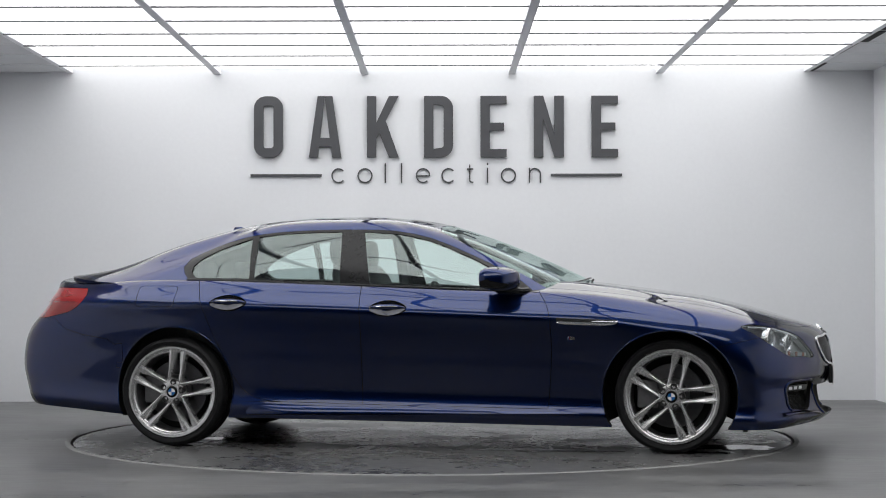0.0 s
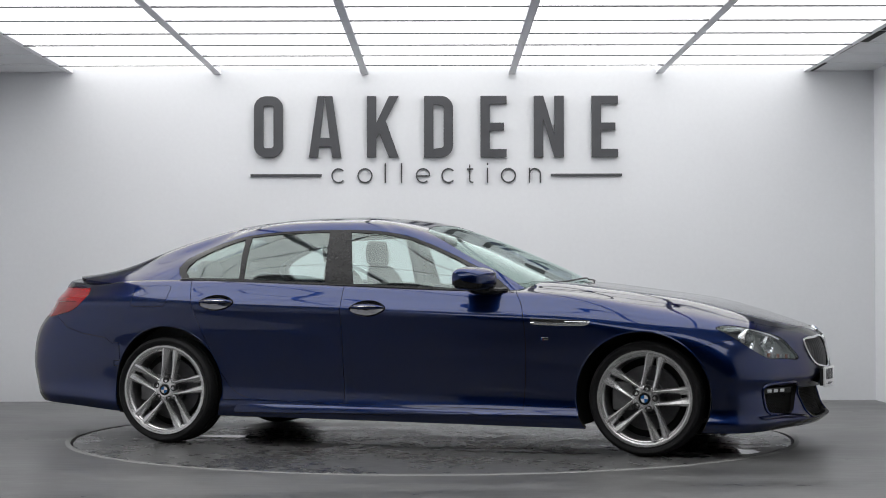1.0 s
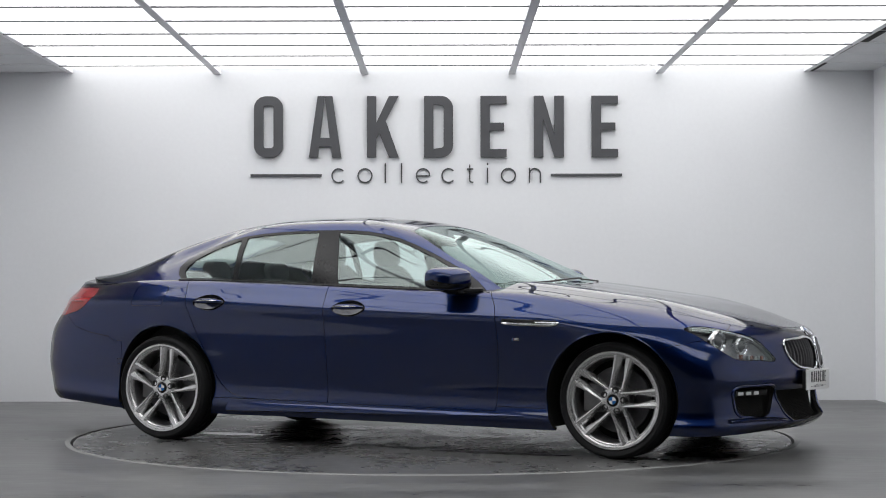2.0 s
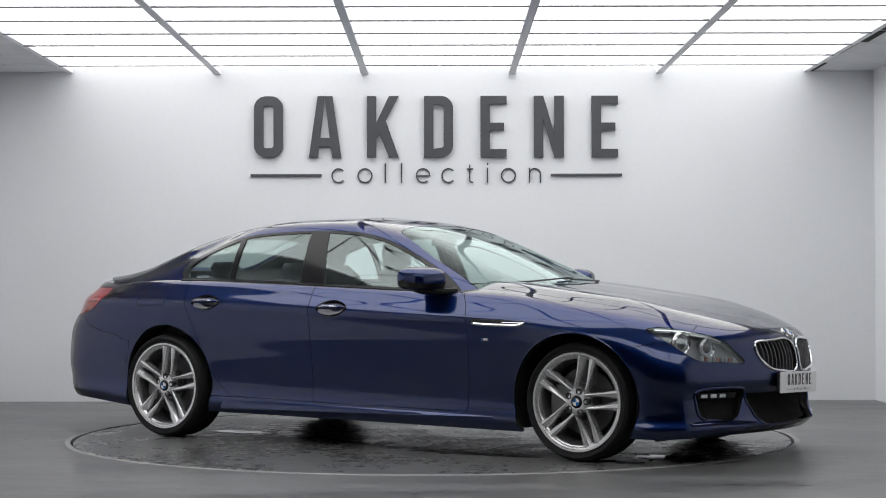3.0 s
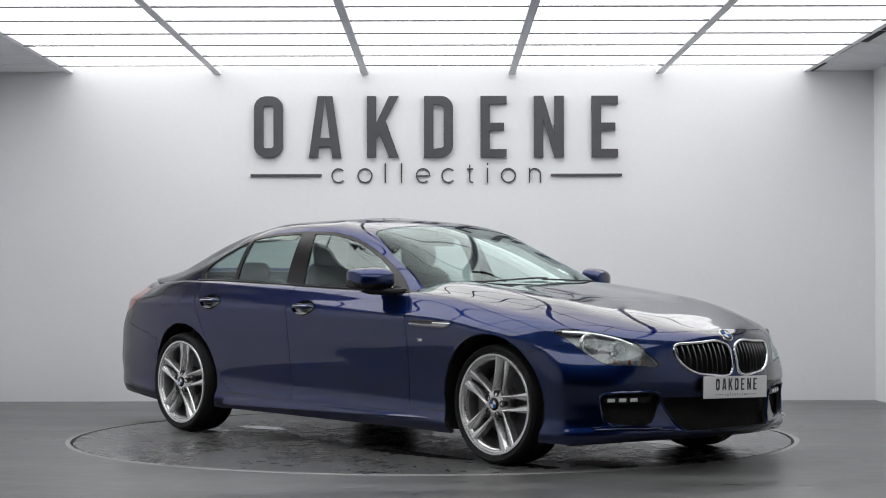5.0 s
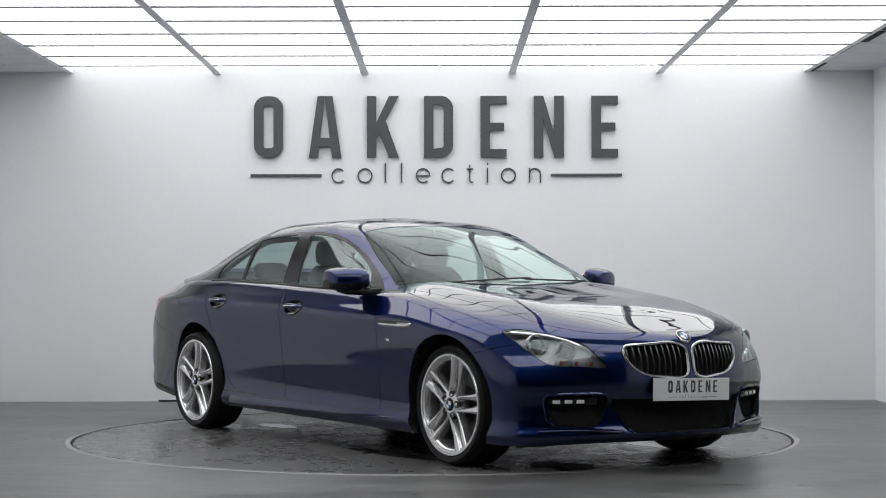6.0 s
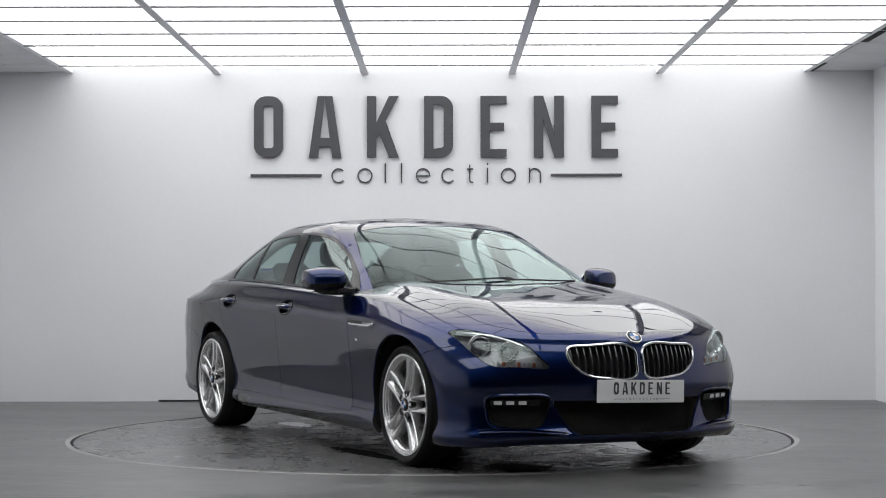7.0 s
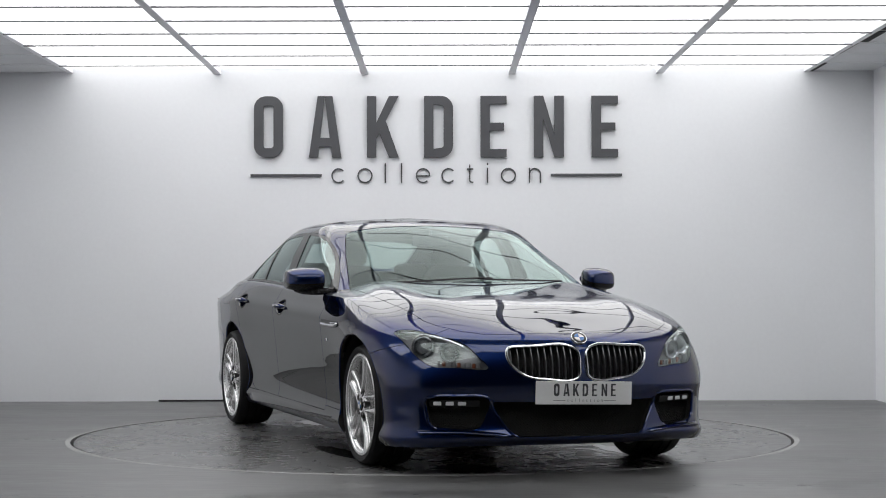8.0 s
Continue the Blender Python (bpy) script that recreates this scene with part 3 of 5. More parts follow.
def body_net():
    S = len(STATION_X)
    net = []
    for f, w, ti, ni in zip(RING_F, RING_W, TAIL_IN, NOSE_IN):
        ring = []
        for i in range(S):
            x, y, lo, hi = STATION_X[i], STATION_Y[i], LOW_Z[i], TOP_Z[i]
            tail = max(0.0, min(1.0, (-0.45 - x) / 0.65)) ** 1.3
            nose = max(0.0, min(1.0, (x - 3.15) / 0.73)) ** 1.2
            front = max(0.0, min(1.0, (x - 2.3) / 0.9))
            z = lo + f * (hi - lo)
            ww = w * (1 - 0.35 * nose)
            if 0.75 < f < 0.87:
                ww -= front * (0.004 if f < 0.8 else 0.011 if f < 0.84 else 0.009)
            if f > 0.87:
                ww -= (0.45 if f < 0.95 else 1.0) * float(np.interp(x, (-1.0, -0.68, -0.32, 0.3), (0.125, 0.110, 0.040, 0.0)))
            if 0.6 < f < 1:
                ww += 0.006 * math.exp(-((x + 0.05) / 0.5) ** 2) + 0.008 * math.exp(-((x - 2.97) / 0.4) ** 2)
            if f < 0.3:
                ww *= 1 - 0.55 * (tail + nose)
            # the bumper stands fuller at its corners than the wing above it
            full = float(np.interp(f, (0.50, 0.63, 0.765, 0.86), (1.0, 0.75, 0.35, 0.0)))
            ww += full * (0.012 * min(1.0, 2.5 * nose) + 0.050 * math.exp(-((x - 3.47) / 0.17) ** 2))
            yy = y * (1 + ww / 0.92) if y else 0.0
            ring.append((x + tail * ti - nose * ni + 0.035 * full * math.exp(-((x - 3.56) / 0.14) ** 2), yy, z))
        net.append(ring)
    # the top closes in nested loops over bonnet and boot
    edge = net[-1]
    spine_x = (-0.50, -0.45, -0.40, -0.30, -0.10, 0.05, 0.48, 1.12, 1.72, 2.22, 2.60, 2.92, 3.08, 3.20, 3.30, 3.38, 3.45, 3.51, 3.55, 3.57)
    for k in (0.07, 0.15, 0.24, 0.34, 0.52, 0.76, 1.0):
        ring = []
        for i in range(S):
            ex, ey, ez = edge[i]
            x = ex + (spine_x[i] - ex) * k
            y = ey * (1 - k)
            if x > 2.15:
                zc = float(np.interp(x, HOOD_X, HOOD_Z))
                # crown across the bonnet, meeting the shoulder at its edge
                ye = float(np.interp(x, [e[0] for e in edge[8:]], [e[1] for e in edge[8:]]))
                ze = float(np.interp(x, [e[0] for e in edge[8:]], [e[2] for e in edge[8:]]))
                r = min(1.0, y / max(ye, 0.05))
                z = zc - (zc - ze) * r ** 4.6
                z += 0.012 * math.exp(-((r - 0.70) / 0.085) ** 2) * min(1, max(0, (3.6 - x) / 0.5))
            else:
                z = ez + 0.022 * math.sin(math.pi / 2 * k)
            ring.append((x, y, z))
        net.append(ring)
    return net


def cabin_net():
    """Rings from the waist to the roof's ridge; each station runs up a pillar, a window or a screen."""
    stations = (
        ((-0.84, 0, 1.034), (-0.58, 0, 1.072), (-0.24, 0, 1.190), (0.06, 0, 1.288), (0.26, 0, 1.338), (0.50, 0, 1.375), (0.72, 0, 1.392)),
        ((-0.81, 0.36, 1.029), (-0.54, 0.35, 1.068), (-0.21, 0.335, 1.183), (0.09, 0.31, 1.277), (0.28, 0.29, 1.328), (0.50, 0.16, 1.372), (0.72, 0, 1.392)),
        ((-0.74, 0.64, 1.010), (-0.46, 0.615, 1.062), (-0.16, 0.582, 1.170), (0.11, 0.555, 1.258), (0.30, 0.505, 1.314), (0.52, 0.28, 1.364), (0.73, 0, 1.392)),
        ((-0.48, 0.775, 0.980), (-0.27, 0.728, 1.044), (-0.06, 0.662, 1.136), (0.16, 0.622, 1.224), (0.34, 0.558, 1.302), (0.54, 0.30, 1.365), (0.74, 0, 1.393)),
        ((-0.04, 0.832, 0.986), (0.02, 0.776, 1.054), (0.12, 0.720, 1.135), (0.26, 0.664, 1.218), (0.40, 0.588, 1.302), (0.58, 0.310, 1.362), (0.76, 0, 1.394)),
        ((0.48, 0.818, 0.979), (0.49, 0.784, 1.070), (0.51, 0.736, 1.170), (0.54, 0.674, 1.266), (0.58, 0.600, 1.332), (0.68, 0.320, 1.374), (0.82, 0, 1.396)),
        ((1.12, 0.824, 0.953), (1.11, 0.788, 1.055), (1.08, 0.738, 1.170), (1.05, 0.676, 1.286), (1.01, 0.608, 1.346), (0.97, 0.325, 1.381), (0.94, 0, 1.398)),
        ((1.62, 0.822, 0.932), (1.58, 0.788, 1.022), (1.49, 0.742, 1.125), (1.38, 0.680, 1.258), (1.26, 0.612, 1.337), (1.12, 0.330, 1.381), (1.01, 0, 1.398)),
        ((2.00, 0.815, 0.916), (1.90, 0.784, 0.992), (1.76, 0.744, 1.078), (1.56, 0.686, 1.196), (1.37, 0.616, 1.314), (1.18, 0.332, 1.378), (1.04, 0, 1.398)),
        ((2.20, 0.790, 0.915), (2.06, 0.762, 0.990), (1.90, 0.725, 1.068), (1.69, 0.674, 1.172), (1.47, 0.616, 1.296), (1.21, 0.330, 1.375), (1.05, 0, 1.397)),
        ((2.30, 0.715, 0.928), (2.15, 0.692, 1.010), (1.97, 0.662, 1.092), (1.74, 0.622, 1.198), (1.49, 0.572, 1.306), (1.22, 0.308, 1.375), (1.05, 0, 1.397)),
        ((2.40, 0.390, 0.962), (2.21, 0.378, 1.052), (2.01, 0.362, 1.142), (1.77, 0.342, 1.240), (1.50, 0.312, 1.332), (1.24, 0.168, 1.378), (1.06, 0, 1.397)),
        ((2.44, 0, 0.974), (2.25, 0, 1.064), (2.04, 0, 1.157), (1.79, 0, 1.256), (1.52, 0, 1.340), (1.25, 0, 1.379), (1.06, 0, 1.397)),
    )
    net = [[st[k] for st in stations] for k in range(7)]
    net[6] = [(x + 0.004 * i, y, z) for i, (x, y, z) in enumerate(net[6])]
    return net


def circle(cx, cz, r, n=28, squash=1.0):
    return [(cx + r * math.cos(2 * math.pi * i / n), cz + squash * r * math.sin(2 * math.pi * i / n)) for i in range(n)]


def spl(points, n=4, closed=False):
    """Round a drawn path."""
    p = [tuple(q) for q in points]
    if closed:
        p = p[-2:] + p + p[:3]
    a = np.array(p, float)
    k = np.concatenate([[0], np.cumsum(np.sqrt((np.diff(a, axis=0) ** 2).sum(1)))])
    lo, hi = (2, len(p) - 3) if closed else (0, len(p) - 1)
    at = np.concatenate([np.linspace(k[i], k[i + 1], n, endpoint=False) for i in range(lo, hi)] + ([] if closed else [[k[hi]]]))
    return [tuple(q) for q in curve(k, a, at)]


CAR = tagged(new("car"), label="deep blue metallic four-door coupe on twin-spoke silver wheels", category="car")
BODY = Skin(surface(body_net(), 8, 4)[0])
CABIN = Skin(surface(cabin_net(), 9, 6)[0])

# outlines in side view (x, z)
DOOR_REAR = spl([(0.135, 1.03), (0.165, 0.92), (0.215, 0.776), (0.333, 0.507), (0.40, 0.385), (0.47, 0.315), (0.60, 0.277), (0.80, 0.270)], 3) + [(1.166, 0.262), (1.160, 0.646), (1.148, 0.90), (1.148, 1.03)]
DOOR_FRONT = [(1.148, 1.03), (1.148, 0.90), (1.160, 0.646), (1.166, 0.262), (2.262, 0.248)] + spl([(2.277, 0.40), (2.285, 0.56), (2.278, 0.74), (2.255, 0.84), (2.20, 0.925), (2.12, 1.03)], 3)
ARCH_F = circle(2.957, 0.333, 0.384, 40, 0.957)
ARCH_R = circle(0.012, 0.336, 0.364, 40, 1.035)
FLAP = [(-0.226, 0.942), (-0.216, 0.954), (-0.20, 0.958), (0.0, 0.958), (0.016, 0.953), (0.022, 0.940), (0.014, 0.850), (0.006, 0.838), (-0.01, 0.834), (-0.20, 0.834), (-0.214, 0.838), (-0.222, 0.850)]
TAIL = spl([(-0.60, 0.945), (-0.575, 0.90), (-0.62, 0.83), (-0.72, 0.79), (-0.85, 0.765)], 3) + [(-1.15, 0.76), (-1.15, 0.955), (-0.80, 0.95)]
# outlines in front view (y, z)
LAMP = spl([(0.832, 0.715), (0.79, 0.733), (0.712, 0.719), (0.62, 0.690), (0.545, 0.648), (0.505, 0.598), (0.468, 0.549), (0.60, 0.547), (0.727, 0.558), (0.785, 0.62), (0.820, 0.690)], 4, True)
KIDNEY = spl([(0.026, 0.632), (0.062, 0.655), (0.20, 0.659), (0.33, 0.653), (0.374, 0.640), (0.380, 0.608), (0.345, 0.543), (0.275, 0.502), (0.17, 0.489), (0.060, 0.486), (0.028, 0.503), (0.020, 0.565)], 5, True)
INTAKE = [(-0.1, 0.375), (0.436, 0.375), (0.438, 0.36), (0.398, 0.285), (0.355, 0.222), (0.33, 0.208), (-0.1, 0.204)]
FOG = spl([(0.742, 0.382), (0.70, 0.398), (0.50, 0.399), (0.462, 0.387), (0.474, 0.31), (0.505, 0.252), (0.65, 0.246), (0.718, 0.262), (0.738, 0.34)], 4, True)


HANDLES = ((1.322, 0.830), (0.352, 0.862))


def handle_oval(hx, hz, r, a):
    return hx + 0.112 * r * math.cos(a), hz - 0.006 + 0.047 * r * math.sin(a) * (1 - 0.25 * abs(math.cos(a)) ** 2)


def shell():
    """Cut the body into panels, each a sheet of its own with gaps between."""
    wing = lambda c: c.y > 0.5
    nose = lambda c: c.x > 3.2
    for p in (DOOR_REAR, DOOR_FRONT, ARCH_F, ARCH_R, FLAP):
        BODY.cut(p, (0, 2), wing)
    BODY.cut(TAIL, (0, 2), lambda c: c.x < -0.3 and c.y > 0.3)
    for p in (LAMP, KIDNEY, INTAKE, FOG):
        BODY.cut(p, (1, 2), nose)
    # bumper joints and the bonnet's joint
    BODY.cut([(-0.36, 0.60), (-0.42, 0.64), (-0.58, 0.665), (-0.70, 0.70), (-0.78, 0.765)], (0, 2), wing, False)
    BODY.cut([(3.20, 0.60), (3.29, 0.622), (3.46, 0.66)], (0, 2), wing, False)
    BODY.cut([(3.55, 0.66), (3.55, 0.86)], (0, 2), lambda c: c.y > 0.4, False)
    BODY.cut(BONNET, (0, 1), lambda c: c.z > 0.6 and c.x > 2.1, False)
    BODY.cut(BOOT, (0, 1), lambda c: c.z > 0.9 and c.x < 0, False)
    inx = lambda poly, c: inside(poly, c.x, c.z)
    iny = lambda poly, c: inside(poly, c.y, c.z)
    for hx, hz in HANDLES:
        oval = [handle_oval(hx, hz, 1.0, 2 * math.pi * k / 32) for k in range(32)]
        BODY.cut(oval, (0, 2), wing)
        BODY.take(lambda c: c.y > 0.5 and inx(oval, c)).free()
    BODY.take(lambda c: c.y > 0.5 and (inx(ARCH_F, c) or inx(ARCH_R, c)) and c.z < 0.8).free()
    BODY.take(lambda c: c.x > 3.2 and (iny(KIDNEY, c) or iny(INTAKE, c) or iny(FOG, c))).free()
    lamp = BODY.take(lambda c: c.x > 3.2 and iny(LAMP, c))
    tail = BODY.take(lambda c: c.x < -0.3 and c.y > 0.3 and inx(TAIL, c))
    flap = BODY.take(lambda c: c.y > 0.5 and inx(FLAP, c))
    inner = BODY.take(lambda c: c.z < 0.97 or c.x > 2.2, hold=True)
    panel("inner_shell", inner, BODY, UNDER, CAR, both=True, gap=0.0, depth=0.001, lift=-0.022)
    inner.free()
    back = lamp.copy()
    for s in (1, -1):
        panel("lamp_recess", back, BODY, LAMPBACK, CAR, s, gap=-0.004, depth=0.003, lift=-0.055)
    back.free()
    # nothing of the skin spans the cabin's floor plan
    BODY.take(lambda c: c.z > 0.85 and -0.30 < c.x < 2.28 and c.y < 0.79 - 0.25 * max(0, (-0.0 - c.x) / 0.3) - 0.25 * max(0, (c.x - 2.1) / 0.18)).free()
    rear_door = BODY.take(lambda c: c.y > 0.5 and inx(DOOR_REAR, c))
    front_door = BODY.take(lambda c: c.y > 0.5 and inx(DOOR_FRONT, c))
    hood = BODY.take(lambda c: c.x > 2.15 and c.z > 0.6 and c.x < 3.77 and c.y < float(np.interp(c.x, [q[0] for q in BONNET], [q[1] for q in BONNET])))
    boot = BODY.take(lambda c: c.x < -0.2 and c.z > 0.985 and c.y < 0.74)
    front_bumper = BODY.take(lambda c: c.x > 3.2 and (c.x > 3.55 or c.z < np.interp(c.x, (3.2, 3.29, 3.46), (0.60, 0.622, 0.66))))
    rear_bumper = BODY.take(lambda c: c.x < -0.34 and c.z < np.interp(c.x, (-1.2, -0.78, -0.70, -0.58, -0.42, -0.36), (0.765, 0.765, 0.70, 0.665, 0.64, 0.60)))
    sill = BODY.take(lambda c: c.z < 0.272 and 0.3 < c.x < 2.7)
    front_wing = BODY.take(lambda c: c.x > 2.0)
    rear_wing = BODY.take(lambda c: True)
    panel("bonnet", hood, BODY, PAINT, CAR, both=True)
    panel("boot_lid", boot, BODY, PAINT, CAR, both=True)
    panel("front_bumper", front_bumper, BODY, PAINT, CAR, both=True)
    panel("rear_bumper", rear_bumper, BODY, PAINT, CAR, both=True)
    for s in (1, -1):
        panel("front_wing", front_wing, BODY, PAINT, CAR, s)
        panel("rear_wing", rear_wing, BODY, PAINT, CAR, s)
        panel("side_skirt", sill, BODY, PAINT, CAR, s)
        panel("front_door", front_door, BODY, PAINT, CAR, s)
        panel("rear_door", rear_door, BODY, PAINT, CAR, s)
        panel("fuel_flap" if s < 0 else "rear_wing_infill", flap, BODY, PAINT, CAR, s, gap=0.0012 if s < 0 else 0.0)
        panel("tail_lamp", tail, BODY, RED, CAR, s, label="red tail lamp")
        panel("headlamp_lens", lamp, BODY, LENS, CAR, s, label="clear headlamp cover", gap=0.003)
    for b in (lamp, tail, flap, rear_door, front_door, hood, boot, front_bumper, rear_bumper, sill, front_wing, rear_wing):
        b.free()


BONNET = [(2.2, 0.74), (2.35, 0.748), (2.5, 0.748), (2.66, 0.745), (2.82, 0.74), (3.0, 0.73), (3.2, 0.712), (3.40, 0.685), (3.50, 0.64), (3.60, 0.555), (3.68, 0.45), (3.735, 0.31), (3.758, 0.15), (3.765, -0.01)]
BOOT = [(-0.2, 0.74), (-0.6, 0.74), (-1.2, 0.74)]



# outlines of the side glass (x, z)
DLO = [(0.085, 0.85), (0.085, 0.985), (0.035, 1.03), (0.015, 1.072)] + spl([(0.045, 1.12), (0.12, 1.16), (0.264, 1.219), (0.444, 1.264), (0.693, 1.287), (0.974, 1.295), (1.114, 1.294), (1.323, 1.283), (1.529, 1.241), (1.734, 1.160), (1.937, 1.068), (2.09, 0.983), (2.185, 0.905)], 2) + [(2.19, 0.85)]
QUARTER = [(0.112, 1.008), (0.075, 1.045), (0.080, 1.078)] + spl([(0.12, 1.118), (0.20, 1.162), (0.30, 1.203), (0.428, 1.243)], 2) + [(0.443, 1.002)]
GLASS_R = [(0.476, 1.001), (0.470, 1.254)] + spl([(0.60, 1.269), (0.80, 1.279), (0.988, 1.281)], 2) + [(1.008, 0.978)]
GLASS_F = [(1.192, 0.971), (1.128, 1.280)] + spl([(1.323, 1.267), (1.51, 1.230), (1.70, 1.157), (1.90, 1.064), (1.985, 1.010)], 2) + [(2.02, 0.938)]
SCREEN = [(-0.05, 0.88), (0.755, 0.88), (0.733, 0.965), (0.695, 1.05), (0.650, 1.14), (0.606, 1.225), (0.580, 1.268), (0.545, 1.288), (0.48, 1.302), (0.36, 1.318), (0.18, 1.330), (-0.05, 1.334)]
BACKLIGHT = [(-0.05, 1.088), (0.42, 1.082), (0.448, 1.10), (0.440, 1.17), (0.425, 1.245), (0.40, 1.272), (0.20, 1.290), (-0.05, 1.296)]


def cabin():
    """Roof, pillars, window trim and glass."""
    side = lambda c: c.y > 0.5 and c.x < 2.25
    for p in (DLO, QUARTER, GLASS_R, GLASS_F):
        CABIN.cut(p, (0, 2), side)
    CABIN.cut(SCREEN, (1, 2), lambda c: c.x > 1.3 and c.y < 0.775)
    CABIN.cut(BACKLIGHT, (1, 2), lambda c: c.x < 0.4 and c.y < 0.62)
    inx = lambda poly, c: c.y > 0.58 and inside(poly, c.x, c.z)
    screen = CABIN.take(lambda c: c.x > 1.3 and inside(SCREEN, c.y, c.z))
    back = CABIN.take(lambda c: c.x < 0.4 and inside(BACKLIGHT, c.y, c.z))
    quarter = CABIN.take(lambda c: inx(QUARTER, c))
    glass_r = CABIN.take(lambda c: inx(GLASS_R, c))
    glass_f = CABIN.take(lambda c: inx(GLASS_F, c))
    trim = CABIN.take(lambda c: inx(DLO, c))
    roof = CABIN.take(lambda c: True)
    panel("roof", roof, CABIN, PAINT, CAR, both=True, depth=0.02)
    panel("headliner", roof, CABIN, TRIMGREY, CAR, both=True, gap=0.004, depth=0.004, lift=-0.028)
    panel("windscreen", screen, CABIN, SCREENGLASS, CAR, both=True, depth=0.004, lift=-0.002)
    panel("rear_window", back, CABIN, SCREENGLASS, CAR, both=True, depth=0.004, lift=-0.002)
    for s in (1, -1):
        frame_ob = panel("window_trim", trim, CABIN, GLOSS, CAR, s, gap=0.0005, depth=0.016, label="gloss black window surround")
        panel("quarter_window", quarter, CABIN, GLASS, CAR, s, gap=0.0, depth=0.003, lift=-0.004)
        panel("rear_door_window", glass_r, CABIN, GLASS, CAR, s, gap=0.0, depth=0.003, lift=-0.004)
        panel("front_door_window", glass_f, CABIN, GLASS, CAR, s, gap=0.0, depth=0.003, lift=-0.004)
    for b in (screen, back, quarter, glass_r, glass_f, trim, roof):
        b.free()


def car_part(name, bm, mat, label="", parent=None, smooth=True, angle=35):
    return part(name, bm, mat, parent or CAR, label, smooth, angle, None if parent else OFF)


def nose_x(y, z):
    hit = BODY.tree.ray_cast(Vector((5, abs(y), z)), Vector((-1, 0, 0)))[0]
    return hit.x if hit else 3.8


def side_y(x, z, skin=None):
    hit = (skin or BODY).tree.ray_cast(Vector((x, 2, z)), Vector((0, -1, 0)))[0]
    return hit.y if hit else 0.9


def wheel(x, y, side, turn):
    """A twin-spoke alloy wheel with its tyre; local -y looks outward."""
    hub = new("wheel")
    hub.parent = CAR
    hub.matrix_basis = OFF @ pose(x, side * y, 0.325) @ (pose(0, 0, 0, 0, 0, 180) if side > 0 else Matrix())
    bm = bmesh.new()
    lathe(bm, [(0.262, 0.030), (0.271, 0.016), (0.2755, 0.004), (0.284, -0.005), (0.300, -0.010), (0.314, 0.004), (0.3215, 0.026), (0.3245, 0.045), (0.3250, 0.060), (0.318, 0.062), (0.318, 0.070), (0.325, 0.072), (0.325, 0.108), (0.318, 0.110), (0.318, 0.119), (0.325, 0.121),
               (0.325, 0.158), (0.318, 0.160), (0.318, 0.168), (0.325, 0.170), (0.3245, 0.195), (0.3215, 0.214), (0.314, 0.232), (0.298, 0.245), (0.272, 0.236), (0.260, 0.225)], 96)
    part("tyre", bm, RUBBER, hub, "black low-profile tyre", angle=25)
    bm = bmesh.new()
    lathe(bm, [(0.2725, 0.010), (0.2735, 0.002), (0.2700, -0.003), (0.2590, -0.002), (0.2565, 0.004), (0.2480, 0.008), (0.2460, 0.014), (0.2380, 0.020), (0.2350, 0.040)], 96)
    part("rim", bm, SATIN, hub, "bright silver alloy rim", angle=40)
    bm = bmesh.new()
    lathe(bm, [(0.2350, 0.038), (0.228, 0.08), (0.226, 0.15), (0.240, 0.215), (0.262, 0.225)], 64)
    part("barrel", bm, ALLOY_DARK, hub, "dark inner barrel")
    bm = bmesh.new()
    lathe(bm, [(0.02, 0.085), (0.095, 0.085), (0.10, 0.105), (0.182, 0.105), (0.184, 0.112), (0.182, 0.135), (0.02, 0.135)], 64)
    part("brake_disc", bm, DISCMAT, hub, "dull steel brake disc")
    bm = bmesh.new()
    lathe(bm, [(0.0, 0.15), (0.236, 0.15), (0.236, 0.16)], 48)
    bmesh.ops.remove_doubles(bm, verts=bm.verts, dist=1e-6)
    part("back_plate", bm, UNDER, hub)
    bm = bmesh.new()
    box(bm, -0.20, -0.08, 0.070, 0.14, -0.07, 0.09, 0.015)
    part("caliper", bm, ALLOY_DARK, hub, "grey brake caliper")
    # twin spokes
    for k in range(5):
        bm = bmesh.new()
        a = radians(turn + 72 * k)
        ur, ul = Vector((math.cos(a), 0, math.sin(a))), Vector((-math.sin(a), 0, math.cos(a)))
        for sgn in (1, -1):
            rows = []
            for r, b0, b1, y0 in ((0.040, 0.022, 0.043, 0.006), (0.075, 0.024, 0.043, 0.008), (0.13, 0.023, 0.045, 0.011), (0.17, 0.017, 0.048, 0.011), (0.21, 0.011, 0.052, 0.008), (0.2490, 0.007, 0.056, 0.005)):
                ctr = (b0 + b1) / 2
                w = (b1 - b0) / 2
                ridge = ctr + 0.35 * w
                prof = [(b0 - 0.004, y0 + 0.048), (b0 - 0.001, y0 + 0.020), (b0 + 0.45 * w, y0 + 0.005), (ridge, y0), (b1 - 0.003, y0 + 0.002), (b1, y0 + 0.007), (b1 + 0.004, y0 + 0.048)]
                rows.append([ur * r + ul * (sgn * b) + Vector((0, yy, 0)) for b, yy in prof])
            vs = quads(bm, rows)
            bm.faces.new(vs[0])
            bm.faces.new(vs[-1])
        part("twin_spoke", bm, SATIN, hub, angle=22)
    bm = bmesh.new()
    lathe(bm, [(0.030, 0.012), (0.034, 0.004), (0.046, 0.002), (0.070, 0.010), (0.076, 0.030), (0.078, 0.075)], 48)
    part("hub", bm, SATIN, hub)
